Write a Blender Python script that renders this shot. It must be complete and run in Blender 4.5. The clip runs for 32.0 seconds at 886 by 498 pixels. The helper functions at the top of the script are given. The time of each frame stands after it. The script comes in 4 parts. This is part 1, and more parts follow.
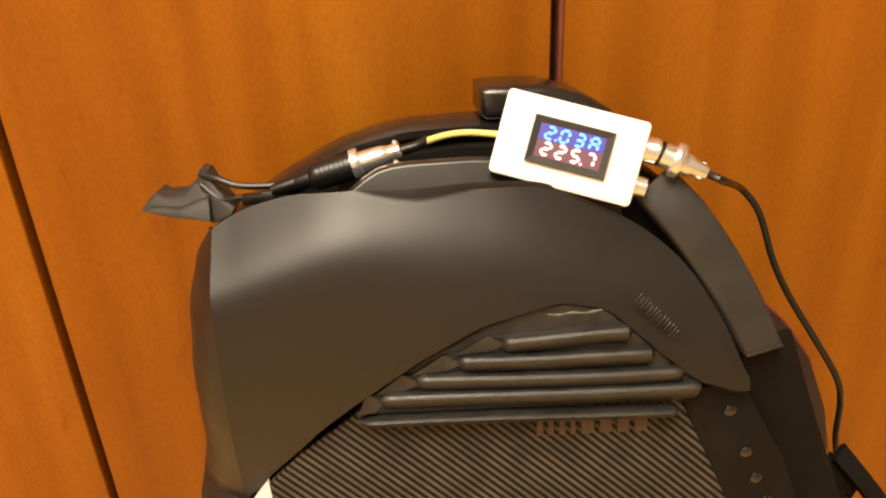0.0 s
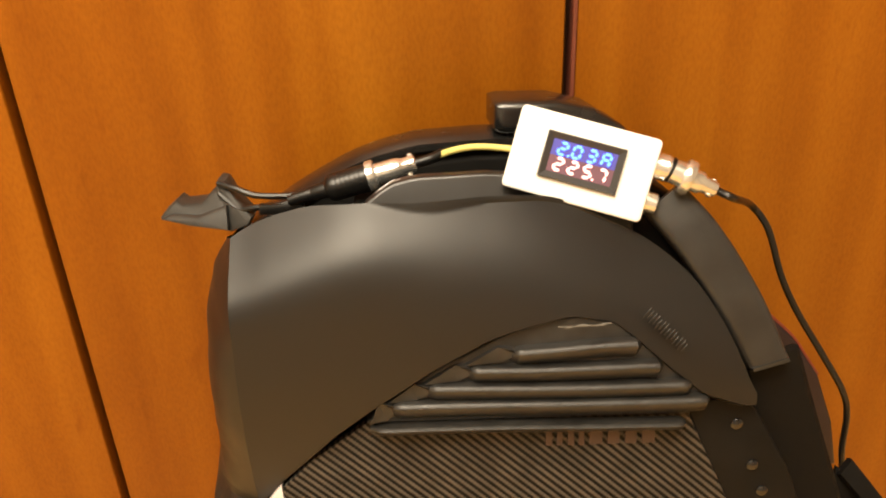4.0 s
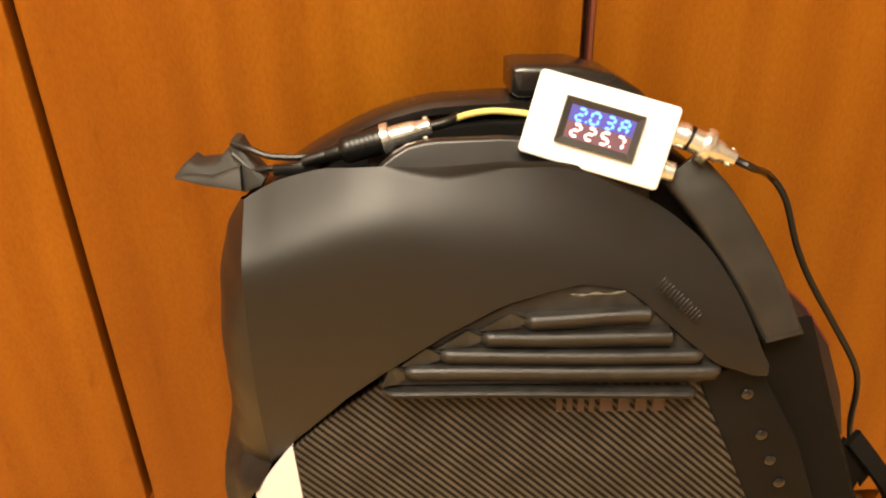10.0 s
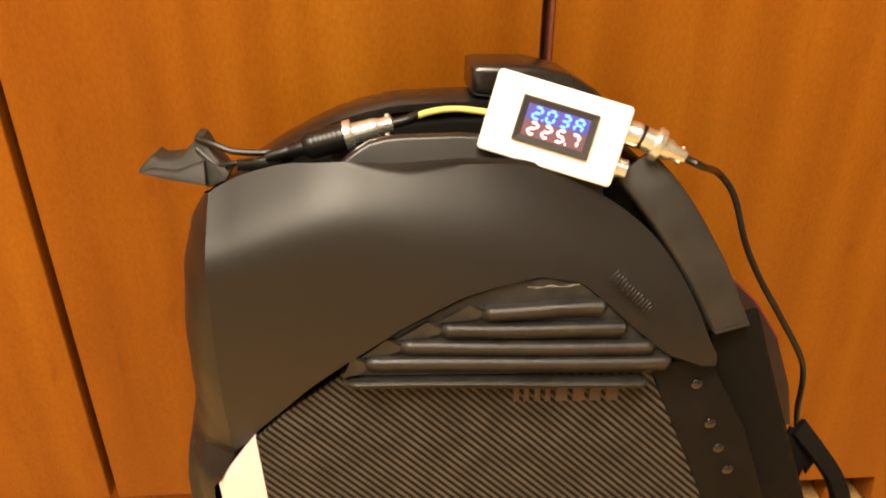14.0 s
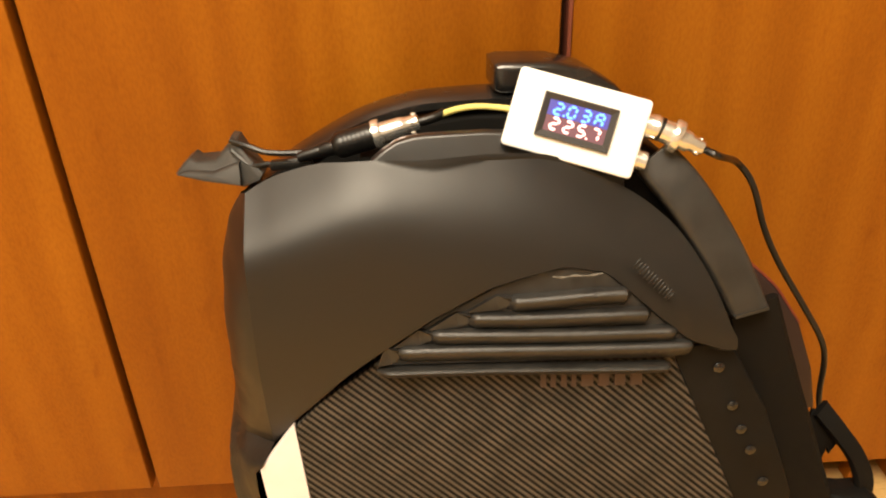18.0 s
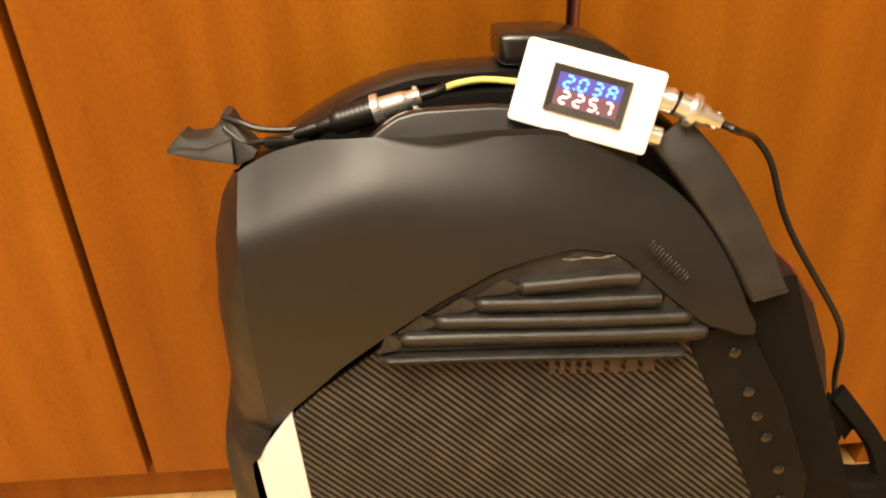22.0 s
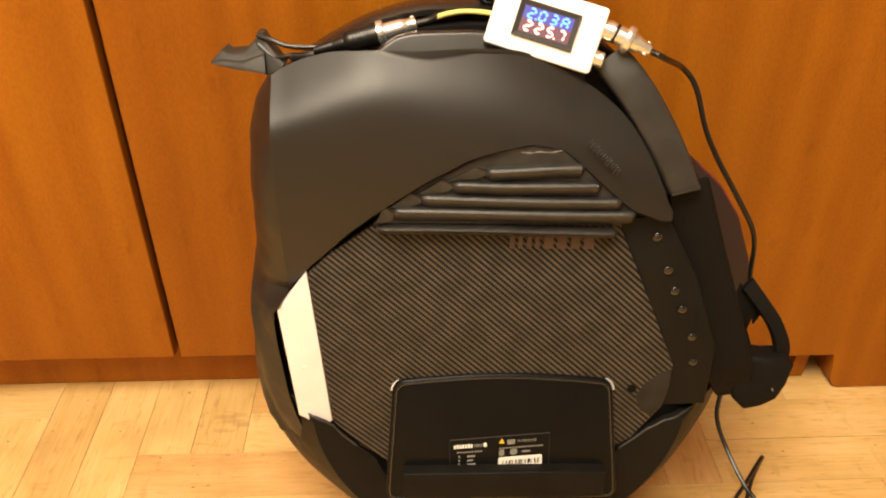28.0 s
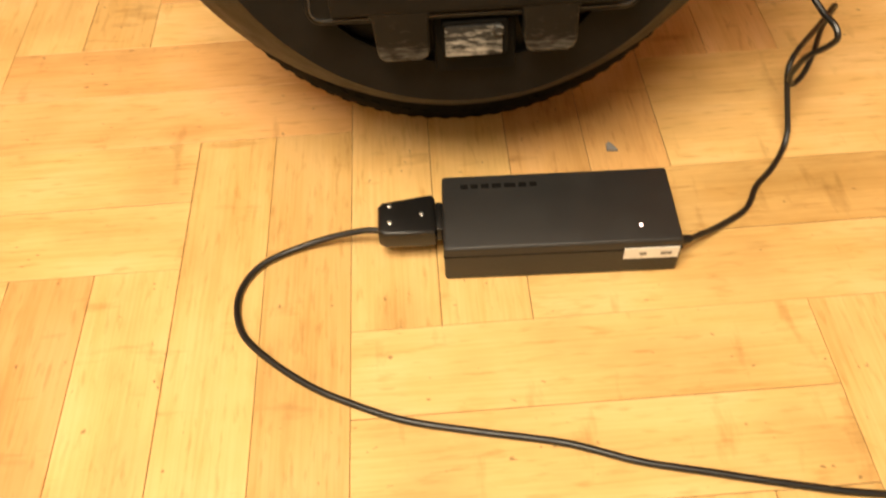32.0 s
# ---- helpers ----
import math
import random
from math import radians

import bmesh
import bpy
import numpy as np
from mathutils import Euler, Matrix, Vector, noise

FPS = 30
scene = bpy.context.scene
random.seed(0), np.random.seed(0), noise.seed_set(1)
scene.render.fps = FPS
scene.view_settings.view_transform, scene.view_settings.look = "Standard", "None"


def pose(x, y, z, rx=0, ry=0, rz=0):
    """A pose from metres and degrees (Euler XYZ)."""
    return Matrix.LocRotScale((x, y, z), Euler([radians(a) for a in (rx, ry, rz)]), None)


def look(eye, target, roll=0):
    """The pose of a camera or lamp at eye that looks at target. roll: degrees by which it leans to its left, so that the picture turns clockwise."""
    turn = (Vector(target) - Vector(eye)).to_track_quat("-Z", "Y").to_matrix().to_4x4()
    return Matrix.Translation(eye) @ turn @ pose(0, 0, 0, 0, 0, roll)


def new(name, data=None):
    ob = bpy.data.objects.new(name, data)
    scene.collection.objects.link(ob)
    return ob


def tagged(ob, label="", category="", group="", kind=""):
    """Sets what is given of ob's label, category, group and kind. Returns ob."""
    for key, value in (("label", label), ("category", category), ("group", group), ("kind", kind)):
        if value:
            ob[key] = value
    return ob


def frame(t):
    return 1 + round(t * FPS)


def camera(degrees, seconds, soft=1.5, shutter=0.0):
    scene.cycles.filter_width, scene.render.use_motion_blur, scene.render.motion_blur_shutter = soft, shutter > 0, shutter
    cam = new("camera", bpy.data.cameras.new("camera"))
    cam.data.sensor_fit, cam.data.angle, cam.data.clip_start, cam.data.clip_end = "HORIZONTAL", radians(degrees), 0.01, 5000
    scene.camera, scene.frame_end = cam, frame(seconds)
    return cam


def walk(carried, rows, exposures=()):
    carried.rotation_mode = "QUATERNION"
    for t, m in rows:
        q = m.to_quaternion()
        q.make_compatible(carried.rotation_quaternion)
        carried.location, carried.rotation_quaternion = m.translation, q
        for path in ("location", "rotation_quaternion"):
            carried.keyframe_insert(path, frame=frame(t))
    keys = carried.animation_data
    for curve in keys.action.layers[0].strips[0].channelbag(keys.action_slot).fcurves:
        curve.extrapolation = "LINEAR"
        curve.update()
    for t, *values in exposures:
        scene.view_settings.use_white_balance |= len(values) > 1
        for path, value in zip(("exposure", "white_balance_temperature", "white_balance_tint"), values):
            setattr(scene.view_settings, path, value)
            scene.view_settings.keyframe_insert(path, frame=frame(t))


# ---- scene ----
cam = camera(56.0, 32.0, soft=2.0, shutter=0.8)
PATH = [
    (0, (-0.044, 0.033, 0.760), (0.048, 1.799, -0.168), -2.2),
    (0.5, (-0.045, 0.037, 0.756), (0.054, 1.800, -0.176), -1.9),
    (1, (-0.046, 0.043, 0.755), (0.053, 1.788, -0.214), -1.5),
    (1.5, (-0.047, 0.046, 0.756), (0.039, 1.780, -0.234), -1.9),
    (2, (-0.046, 0.048, 0.760), (0.034, 1.782, -0.232), -2.1),
    (2.5, (-0.044, 0.044, 0.761), (0.057, 1.785, -0.214), -1.8),
    (3, (-0.047, 0.037, 0.765), (0.047, 1.783, -0.202), -1.6),
    (3.5, (-0.047, 0.026, 0.769), (0.034, 1.791, -0.160), -1.7),
    (5.5, (-0.048, 0.032, 0.765), (0.015, 1.811, -0.145), -1.6),
    (6, (-0.05, 0.031, 0.766), (0.025, 1.805, -0.156), -1.2),
    (6.5, (-0.046, 0.034, 0.765), (0.037, 1.798, -0.173), -0.8),
    (7, (-0.043, 0.036, 0.766), (0.044, 1.79, -0.191), -0.9),
    (7.5, (-0.044, 0.035, 0.77), (0.045, 1.781, -0.201), -1.0),
    (8, (-0.044, 0.032, 0.765), (0.049, 1.783, -0.198), -0.7),
    (8.5, (-0.047, 0.033, 0.769), (0.03, 1.773, -0.214), -0.8),
    (9, (-0.047, 0.03, 0.77), (0.03, 1.77, -0.214), -0.8),
    (9.5, (-0.05, 0.029, 0.771), (0.015, 1.764, -0.222), -1.0),
    (10, (-0.05, 0.03, 0.769), (-0.002, 1.762, -0.23), -1.0),
    (10.5, (-0.051, 0.03, 0.77), (-0.001, 1.753, -0.244), -0.8),
    (11, (-0.052, 0.025, 0.771), (-0.018, 1.751, -0.239), -1.0),
    (11.5, (-0.051, 0.023, 0.771), (-0.008, 1.743, -0.249), -0.4),
    (12, (-0.05, 0.024, 0.77), (0.024, 1.739, -0.257), 0.6),
    (12.5, (-0.048, 0.019, 0.775), (0.072, 1.732, -0.251), 1.7),
    (13, (-0.046, 0.017, 0.776), (0.075, 1.734, -0.241), 1.2),
    (13.5, (-0.046, 0.017, 0.772), (0.08, 1.744, -0.23), 0.8),
    (15.5, (-0.05, 0.007, 0.777), (0.064, 1.736, -0.222), -0.4),
    (16, (-0.052, 0.005, 0.778), (0.067, 1.729, -0.23), -0.6),
    (16.5, (-0.051, 0.007, 0.781), (0.055, 1.723, -0.241), -1.1),
    (17, (-0.05, 0.009, 0.779), (0.042, 1.73, -0.236), -1.6),
    (17.5, (-0.051, 0.006, 0.781), (0.037, 1.724, -0.24), -1.3),
    (18, (-0.051, -0.001, 0.784), (0.022, 1.72, -0.233), -1.6),
    (18.5, (-0.052, -0.004, 0.79), (0.013, 1.717, -0.227), -1.9),
    (19, (-0.05, -0.001, 0.785), (0.013, 1.729, -0.217), -1.7),
    (19.5, (-0.05, 0.003, 0.782), (0.027, 1.728, -0.227), -1.2),
    (20, (-0.049, 0.016, 0.772), (0.02, 1.729, -0.257), -1.0),
    (20.5, (-0.054, 0.021, 0.773), (0.025, 1.713, -0.29), -0.6),
    (21, (-0.055, 0.031, 0.763), (0.027, 1.725, -0.297), -0.8),
    (21.5, (-0.053, 0.025, 0.772), (0.02, 1.715, -0.294), -1.5),
    (22, (-0.053, 0.023, 0.773), (0.02, 1.715, -0.291), -1.8),
    (22.5, (-0.058, 0.021, 0.775), (0.012, 1.717, -0.283), -1.6),
    (23, (-0.058, 0.02, 0.776), (0.028, 1.724, -0.267), -1.0),
    (23.5, (-0.06, 0.018, 0.769), (0.123, 1.7, -0.297), 1.4),
    (24, (-0.045, 0.017, 0.776), (0.123, 1.704, -0.286), 1.3),
    (24.5, (-0.041, 0.019, 0.772), (-0.02, 1.708, -0.299), -2.3),
    (26.5, (-0.026, -0.063, 0.786), (0.02, 1.673, -0.206), -1.5),
    (27, (-0.028, -0.101, 0.799), (0.038, 1.618, -0.221), -0.3),
    (27.2, (-0.036, -0.108, 0.801), (0.044, 1.611, -0.218), -0.3),
    (27.5, (-0.038, -0.125, 0.8), (0.039, 1.574, -0.253), 0.1),
    (28, (-0.048, -0.132, 0.798), (0.022, 1.523, -0.323), 0.3),
    (28.5, (-0.049, -0.137, 0.808), (0.005, 1.546, -0.271), -0.5),
    (28.6, (-0.054, -0.136, 0.807), (0.005, 1.55, -0.268), -0.7),
    (29, (-0.059, -0.134, 0.779), (-0.008, 1.516, -0.351), 0.1),
    (29.5, (-0.058, -0.118, 0.738), (0.041, 1.478, -0.464), -0.2),
    (30, (-0.032, -0.112, 0.664), (0.058, 1.376, -0.669), 0.5),
    (30.5, (-0.002, -0.098, 0.577), (0.063, 1.284, -0.868), -1.0),
    (31, (-0.001, -0.075, 0.527), (0.026, 1.256, -0.965), -2.8),
    (31.5, (-0.008, -0.065, 0.506), (-0.012, 1.222, -1.025), -3.9),
    (32, (-0.005, -0.068, 0.5), (0.008, 1.169, -1.072), -3.8),
]
walk(cam, [(t, look(eye, target, roll)) for t, eye, target, roll in PATH])

# ---- light ----
world = bpy.data.worlds.new("room_world")
world.use_nodes = True
world.node_tree.nodes["Background"].inputs[0].default_value = (0.9, 0.7, 0.45, 1)
world.node_tree.nodes["Background"].inputs[1].default_value = 0.02
scene.world = world
lamp_data = bpy.data.lights.new("ceiling_lamp_light", "AREA")
lamp_data.shape, lamp_data.size, lamp_data.energy = "DISK", 1.4, 108.0
lamp_data.color = (1.0, 0.86, 0.65)
lamp_light = new("ceiling_lamp_light", lamp_data)
lamp_light.matrix_world = pose(-0.45, -0.52, 2.36)
scene.view_settings.exposure = 0.0


# ---- materials ----
def nodes_of(name):
    m = bpy.data.materials.new(name)
    m.use_nodes = True
    return m, m.node_tree.nodes, m.node_tree.links, m.node_tree.nodes["Principled BSDF"]


def noise_node(n, l, scale, detail=4.0, stretch=(1, 1, 1), coords="Object", offset=None):
    tc = n.new("ShaderNodeTexCoord")
    mp = n.new("ShaderNodeMapping")
    mp.inputs["Scale"].default_value = stretch
    l.new(tc.outputs[coords], mp.inputs["Vector"])
    if offset is not None:
        l.new(offset, mp.inputs["Location"])
    t = n.new("ShaderNodeTexNoise")
    t.inputs["Scale"].default_value, t.inputs["Detail"].default_value = scale, detail
    l.new(mp.outputs["Vector"], t.inputs["Vector"])
    return t


def ramp(n, l, source, stops):
    r = n.new("ShaderNodeValToRGB")
    e = r.color_ramp.elements
    while len(e) < len(stops):
        e.new(0.5)
    for el, (p, c) in zip(e, stops):
        el.position, el.color = p, (*c, 1)
    l.new(source, r.inputs["Fac"])
    return r


def bump(n, l, source, bsdf, strength, distance=0.001):
    b = n.new("ShaderNodeBump")
    b.inputs["Strength"].default_value, b.inputs["Distance"].default_value = strength, distance
    l.new(source, b.inputs["Height"])
    l.new(b.outputs["Normal"], bsdf.inputs["Normal"])


def plain(name, color, rough=0.5, metal=0.0, vary=0.25, scale=60.0, grain=900.0, relief=0.15, spec=0.5, coat=0.0):
    """A surface with stains at one scale and grain at a finer one."""
    m, n, l, b = nodes_of(name)
    big = noise_node(n, l, scale, 5)
    lo = tuple(c * (1 - vary) for c in color)
    hi = tuple(min(1, c * (1 + vary)) for c in color)
    r = ramp(n, l, big.outputs["Fac"], [(0.3, lo), (0.7, hi)])
    l.new(r.outputs["Color"], b.inputs["Base Color"])
    fine = noise_node(n, l, grain, 2)
    rr = ramp(n, l, big.outputs["Fac"], [(0.3, (rough * (1 - 0.5 * vary),) * 3), (0.7, (min(1, rough * (1 + 0.5 * vary)),) * 3)])
    l.new(rr.outputs["Color"], b.inputs["Roughness"])
    b.inputs["Metallic"].default_value = metal
    b.inputs["Specular IOR Level"].default_value = spec
    b.inputs["Coat Weight"].default_value = coat
    bump(n, l, fine.outputs["Fac"], b, relief, 0.0006)
    return m


def glow(name, color, strength):
    m, n, l, b = nodes_of(name)
    b.inputs["Base Color"].default_value = (*color, 1)
    b.inputs["Emission Color"].default_value = (*color, 1)
    b.inputs["Emission Strength"].default_value = strength
    return m


def veneer():
    m, n, l, b = nodes_of("cherry_veneer")
    a = noise_node(n, l, 5.0, 6, (1.6, 1.6, 0.28))
    f = noise_node(n, l, 45.0, 4, (2.0, 2.0, 0.10))
    c = noise_node(n, l, 9.0, 3, (1, 1, 0.6))
    mix = n.new("ShaderNodeMix")
    mix.inputs["Factor"].default_value = 0.20
    l.new(a.outputs["Fac"], mix.inputs["A"])
    l.new(f.outputs["Fac"], mix.inputs["B"])
    mix2 = n.new("ShaderNodeMix")
    mix2.inputs["Factor"].default_value = 0.26
    l.new(mix.outputs["Result"], mix2.inputs["A"])
    l.new(c.outputs["Fac"], mix2.inputs["B"])
    tc = n.new("ShaderNodeTexCoord")
    mp = n.new("ShaderNodeMapping")
    mp.inputs["Scale"].default_value = (1, 1, 0.10)
    mp.inputs["Rotation"].default_value = (0, radians(4), 0)
    l.new(tc.outputs["Object"], mp.inputs["Vector"])
    figure = n.new("ShaderNodeTexWave")
    figure.bands_direction = "X"
    figure.inputs["Scale"].default_value = 5.0
    figure.inputs["Distortion"].default_value = 9.0
    figure.inputs["Detail"].default_value = 4.0
    figure.inputs["Detail Scale"].default_value = 1.6
    l.new(mp.outputs["Vector"], figure.inputs["Vector"])
    mix3 = n.new("ShaderNodeMix")
    mix3.inputs["Factor"].default_value = 0.11
    l.new(mix2.outputs["Result"], mix3.inputs["A"])
    l.new(figure.outputs["Fac"], mix3.inputs["B"])
    r0 = ramp(n, l, mix3.outputs["Result"], [(0.28, (0.235, 0.067, 0.003)), (0.5, (0.315, 0.101, 0.005)), (0.72, (0.395, 0.139, 0.008))])
    # small dark flecks in the grain
    fleck = noise_node(n, l, 55.0, 2, (1.0, 1.0, 0.35))
    fr = ramp(n, l, fleck.outputs["Fac"], [(0.64, (1, 1, 1)), (0.80, (0.86, 0.80, 0.76))])
    r = n.new("ShaderNodeMix")
    r.data_type, r.blend_type = "RGBA", "MULTIPLY"
    r.inputs["Factor"].default_value = 1.0
    l.new(r0.outputs["Color"], r.inputs["A"])
    l.new(fr.outputs["Color"], r.inputs["B"])
    pore = noise_node(n, l, 420.0, 3, (1.0, 1.0, 0.45))
    pr = ramp(n, l, pore.outputs["Fac"], [(0.30, (0.90, 0.87, 0.84)), (0.62, (1.04, 1.05, 1.06))])
    r2 = n.new("ShaderNodeMix")
    r2.data_type, r2.blend_type = "RGBA", "MULTIPLY"
    r2.inputs["Factor"].default_value = 1.0
    l.new(r.outputs["Result"], r2.inputs["A"])
    l.new(pr.outputs["Color"], r2.inputs["B"])
    l.new(r2.outputs["Result"], b.inputs["Base Color"])
    b.inputs["Roughness"].default_value = 0.42
    b.inputs["Specular IOR Level"].default_value = 0.2
    bump(n, l, f.outputs["Fac"], b, 0.08, 0.0005)
    return m


def oak(name, warm):
    m, n, l, b = nodes_of(name)
    info = n.new("ShaderNodeObjectInfo")
    sc = n.new("ShaderNodeVectorMath")
    sc.operation = "SCALE"
    sc.inputs[0].default_value = (37.0, 11.0, 5.0)
    l.new(info.outputs["Random"], sc.inputs["Scale"])
    a = noise_node(n, l, 14.0, 6, (0.35, 3.2, 1), offset=sc.outputs["Vector"])
    f = noise_node(n, l, 130.0, 5, (0.10, 3.0, 1), offset=sc.outputs["Vector"])
    mix = n.new("ShaderNodeMix")
    mix.inputs["Factor"].default_value = 0.45
    l.new(a.outputs["Fac"], mix.inputs["A"])
    l.new(f.outputs["Fac"], mix.inputs["B"])
    r = ramp(n, l, mix.outputs["Result"], [(0.29, (0.60, 0.364 * warm, 0.115 * warm)), (0.5, (0.71, 0.461 * warm, 0.175 * warm)), (0.71, (0.77, 0.520 * warm, 0.216 * warm))])
    tone = n.new("ShaderNodeMix")
    tone.data_type, tone.blend_type = "RGBA", "MULTIPLY"
    tone.inputs["Factor"].default_value = 1.0
    t = ramp(n, l, info.outputs["Random"], [(0.0, (0.83, 0.80, 0.73)), (0.35, (0.97, 0.96, 0.93)), (1.0, (1.0, 1.0, 1.0))])
    l.new(r.outputs["Color"], tone.inputs["A"])
    l.new(t.outputs["Color"], tone.inputs["B"])
    # small dark dents and pale worn spots
    dent = noise_node(n, l, 150.0, 2, (0.7, 1, 1), offset=sc.outputs["Vector"])
    worn = noise_node(n, l, 16.0, 5, (0.7, 1, 1), offset=sc.outputs["Vector"])
    dr = ramp(n, l, dent.outputs["Fac"], [(0.715, (1, 1, 1)), (0.78, (0.45, 0.44, 0.42))])
    wr = ramp(n, l, worn.outputs["Fac"], [(0.30, (0.82, 0.81, 0.77)), (0.5, (1, 1, 1)), (0.66, (1.04, 1.08, 1.20))])
    col = tone
    pore = noise_node(n, l, 200.0, 4, (0.20, 1.0, 1), offset=sc.outputs["Vector"])
    pr = ramp(n, l, pore.outputs["Fac"], [(0.56, (1, 1, 1)), (0.72, (0.82, 0.78, 0.70))])
    scuff = noise_node(n, l, 34.0, 6, (1.6, 0.4, 1), offset=sc.outputs["Vector"])
    sr = ramp(n, l, scuff.outputs["Fac"], [(0.62, (1, 1, 1)), (0.72, (0.80, 0.77, 0.71))])
    for extra in (dr, wr, pr, sr):
        nxt = n.new("ShaderNodeMix")
        nxt.data_type, nxt.blend_type = "RGBA", "MULTIPLY"
        nxt.inputs["Factor"].default_value = 1.0
        l.new(col.outputs["Result"], nxt.inputs["A"])
        l.new(extra.outputs["Color"], nxt.inputs["B"])
        col = nxt
    l.new(col.outputs["Result"], b.inputs["Base Color"])
    b.inputs["Roughness"].default_value = 0.45
    b.inputs["Specular IOR Level"].default_value = 0.5
    bump(n, l, f.outputs["Fac"], b, 0.06, 0.0004)
    return m


def carbon():
    """Twill weave: slanting light and dark bands, broken by a finer cross weave."""
    m, n, l, b = nodes_of("carbon_weave")
    tc = n.new("ShaderNodeTexCoord")

    def bands(angle, pitch, wobble):
        mp = n.new("ShaderNodeMapping")
        mp.inputs["Rotation"].default_value = (0, radians(angle), 0)
        l.new(tc.outputs["Object"], mp.inputs["Vector"])
        w = n.new("ShaderNodeTexWave")
        w.wave_type, w.bands_direction = "BANDS", "Z"
        w.inputs["Scale"].default_value = 0.314 / pitch
        w.inputs["Distortion"].default_value = wobble
        w.inputs["Detail Scale"].default_value = 30.0
        l.new(mp.outputs["Vector"], w.inputs["Vector"])
        return w
    a = bands(-43, 0.0043, 0.4)
    c = bands(47, 0.0023, 0.3)
    mix = n.new("ShaderNodeMix")
    mix.inputs["Factor"].default_value = 0.27
    l.new(a.outputs["Fac"], mix.inputs["A"])
    l.new(c.outputs["Fac"], mix.inputs["B"])
    r = ramp(n, l, mix.outputs["Result"], [(0.36, (0.0026, 0.0024, 0.0021)), (0.66, (0.082, 0.070, 0.057))])
    blotch = noise_node(n, l, 55.0, 4)
    br = ramp(n, l, blotch.outputs["Fac"], [(0.35, (0.78, 0.78, 0.78)), (0.65, (1.15, 1.12, 1.10))])
    mul = n.new("ShaderNodeMix")
    mul.data_type, mul.blend_type = "RGBA", "MULTIPLY"
    mul.inputs["Factor"].default_value = 1.0
    l.new(r.outputs["Color"], mul.inputs["A"])
    l.new(br.outputs["Color"], mul.inputs["B"])
    l.new(mul.outputs["Result"], b.inputs["Base Color"])
    b.inputs["Roughness"].default_value = 0.5
    b.inputs["Specular IOR Level"].default_value = 0.22
    bump(n, l, mix.outputs["Result"], b, 0.35, 0.0008)
    return m


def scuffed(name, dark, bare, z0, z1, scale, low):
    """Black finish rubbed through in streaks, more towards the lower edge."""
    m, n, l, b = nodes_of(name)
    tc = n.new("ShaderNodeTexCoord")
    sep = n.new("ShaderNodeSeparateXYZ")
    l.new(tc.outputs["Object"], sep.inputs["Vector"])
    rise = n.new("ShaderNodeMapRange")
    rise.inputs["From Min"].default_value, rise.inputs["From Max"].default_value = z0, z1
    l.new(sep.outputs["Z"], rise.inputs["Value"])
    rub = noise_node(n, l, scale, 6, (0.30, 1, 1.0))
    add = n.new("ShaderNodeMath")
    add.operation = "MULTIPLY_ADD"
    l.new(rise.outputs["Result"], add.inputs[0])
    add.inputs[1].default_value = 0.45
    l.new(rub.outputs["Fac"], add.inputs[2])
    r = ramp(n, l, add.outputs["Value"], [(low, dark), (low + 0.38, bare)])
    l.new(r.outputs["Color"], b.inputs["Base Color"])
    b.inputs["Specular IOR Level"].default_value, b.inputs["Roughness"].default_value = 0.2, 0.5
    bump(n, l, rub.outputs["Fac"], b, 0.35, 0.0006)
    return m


VENEER, CARBON = veneer(), carbon()
OAK, OAK_WARM = oak("parquet_oak", 1.0), oak("parquet_oak_orange", 0.91)
PAD = plain("matte_rubber_cover", (0.0062, 0.0058, 0.0053), 0.45, vary=0.10, scale=22, grain=1600, relief=0.15, spec=0.63)
RIB = plain("rib_foam", (0.022, 0.0206, 0.0187), 0.41, vary=0.35, scale=90, grain=1200, relief=0.4, spec=0.64)
SHELL = plain("black_shell_plastic", (0.0055, 0.005, 0.0045), 0.55, vary=0.25, scale=40, relief=0.25, spec=0.18)
FENDER = plain("grey_fender_plastic", (0.0078, 0.0070, 0.0060), 0.5, vary=0.25, scale=50, relief=0.25, spec=0.12)
GLOSS = plain("gloss_black_plastic", (0.018, 0.017, 0.016), 0.22, vary=0.1, grain=200, relief=0.02, coat=0.4)
RIM = plain("satin_rim_plastic", (0.018, 0.0178, 0.0176), 0.30, vary=0.1, grain=300, relief=0.03, spec=0.55)
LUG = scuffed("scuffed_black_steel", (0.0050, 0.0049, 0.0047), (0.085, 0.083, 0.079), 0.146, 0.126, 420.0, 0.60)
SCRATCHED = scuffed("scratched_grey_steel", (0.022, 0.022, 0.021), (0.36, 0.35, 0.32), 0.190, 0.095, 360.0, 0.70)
# lighter grey that paints the highlight on the fender tips
LIP_HIGHLIGHT = plain("lip_highlight_grey", (0.036, 0.033, 0.030), 0.45, vary=0.4, scale=120, relief=0.3, spec=0.4)
PATCH = plain("smooth_patch_plastic", (0.020, 0.018, 0.016), 0.5, vary=0.3, scale=60, relief=0.2, spec=0.22)
PLATE = plain("pedal_black_plastic", (0.005, 0.0048, 0.0045), 0.32, vary=0.15, scale=30, grain=400, relief=0.04, spec=0.14)
TYRE = plain("tyre_rubber", (0.0045, 0.0042, 0.004), 0.75, vary=0.35, scale=70, relief=0.5, spec=0.1)
STRAP = plain("black_webbing", (0.0052, 0.0046, 0.0040), 0.7, vary=0.3, scale=120, grain=1800, relief=0.5, spec=0.16)
FLAPCLOTH = plain("creased_cover_cloth", (0.0125, 0.0110, 0.0094), 0.48, vary=0.35, scale=45, grain=75, relief=1.0, spec=0.42)
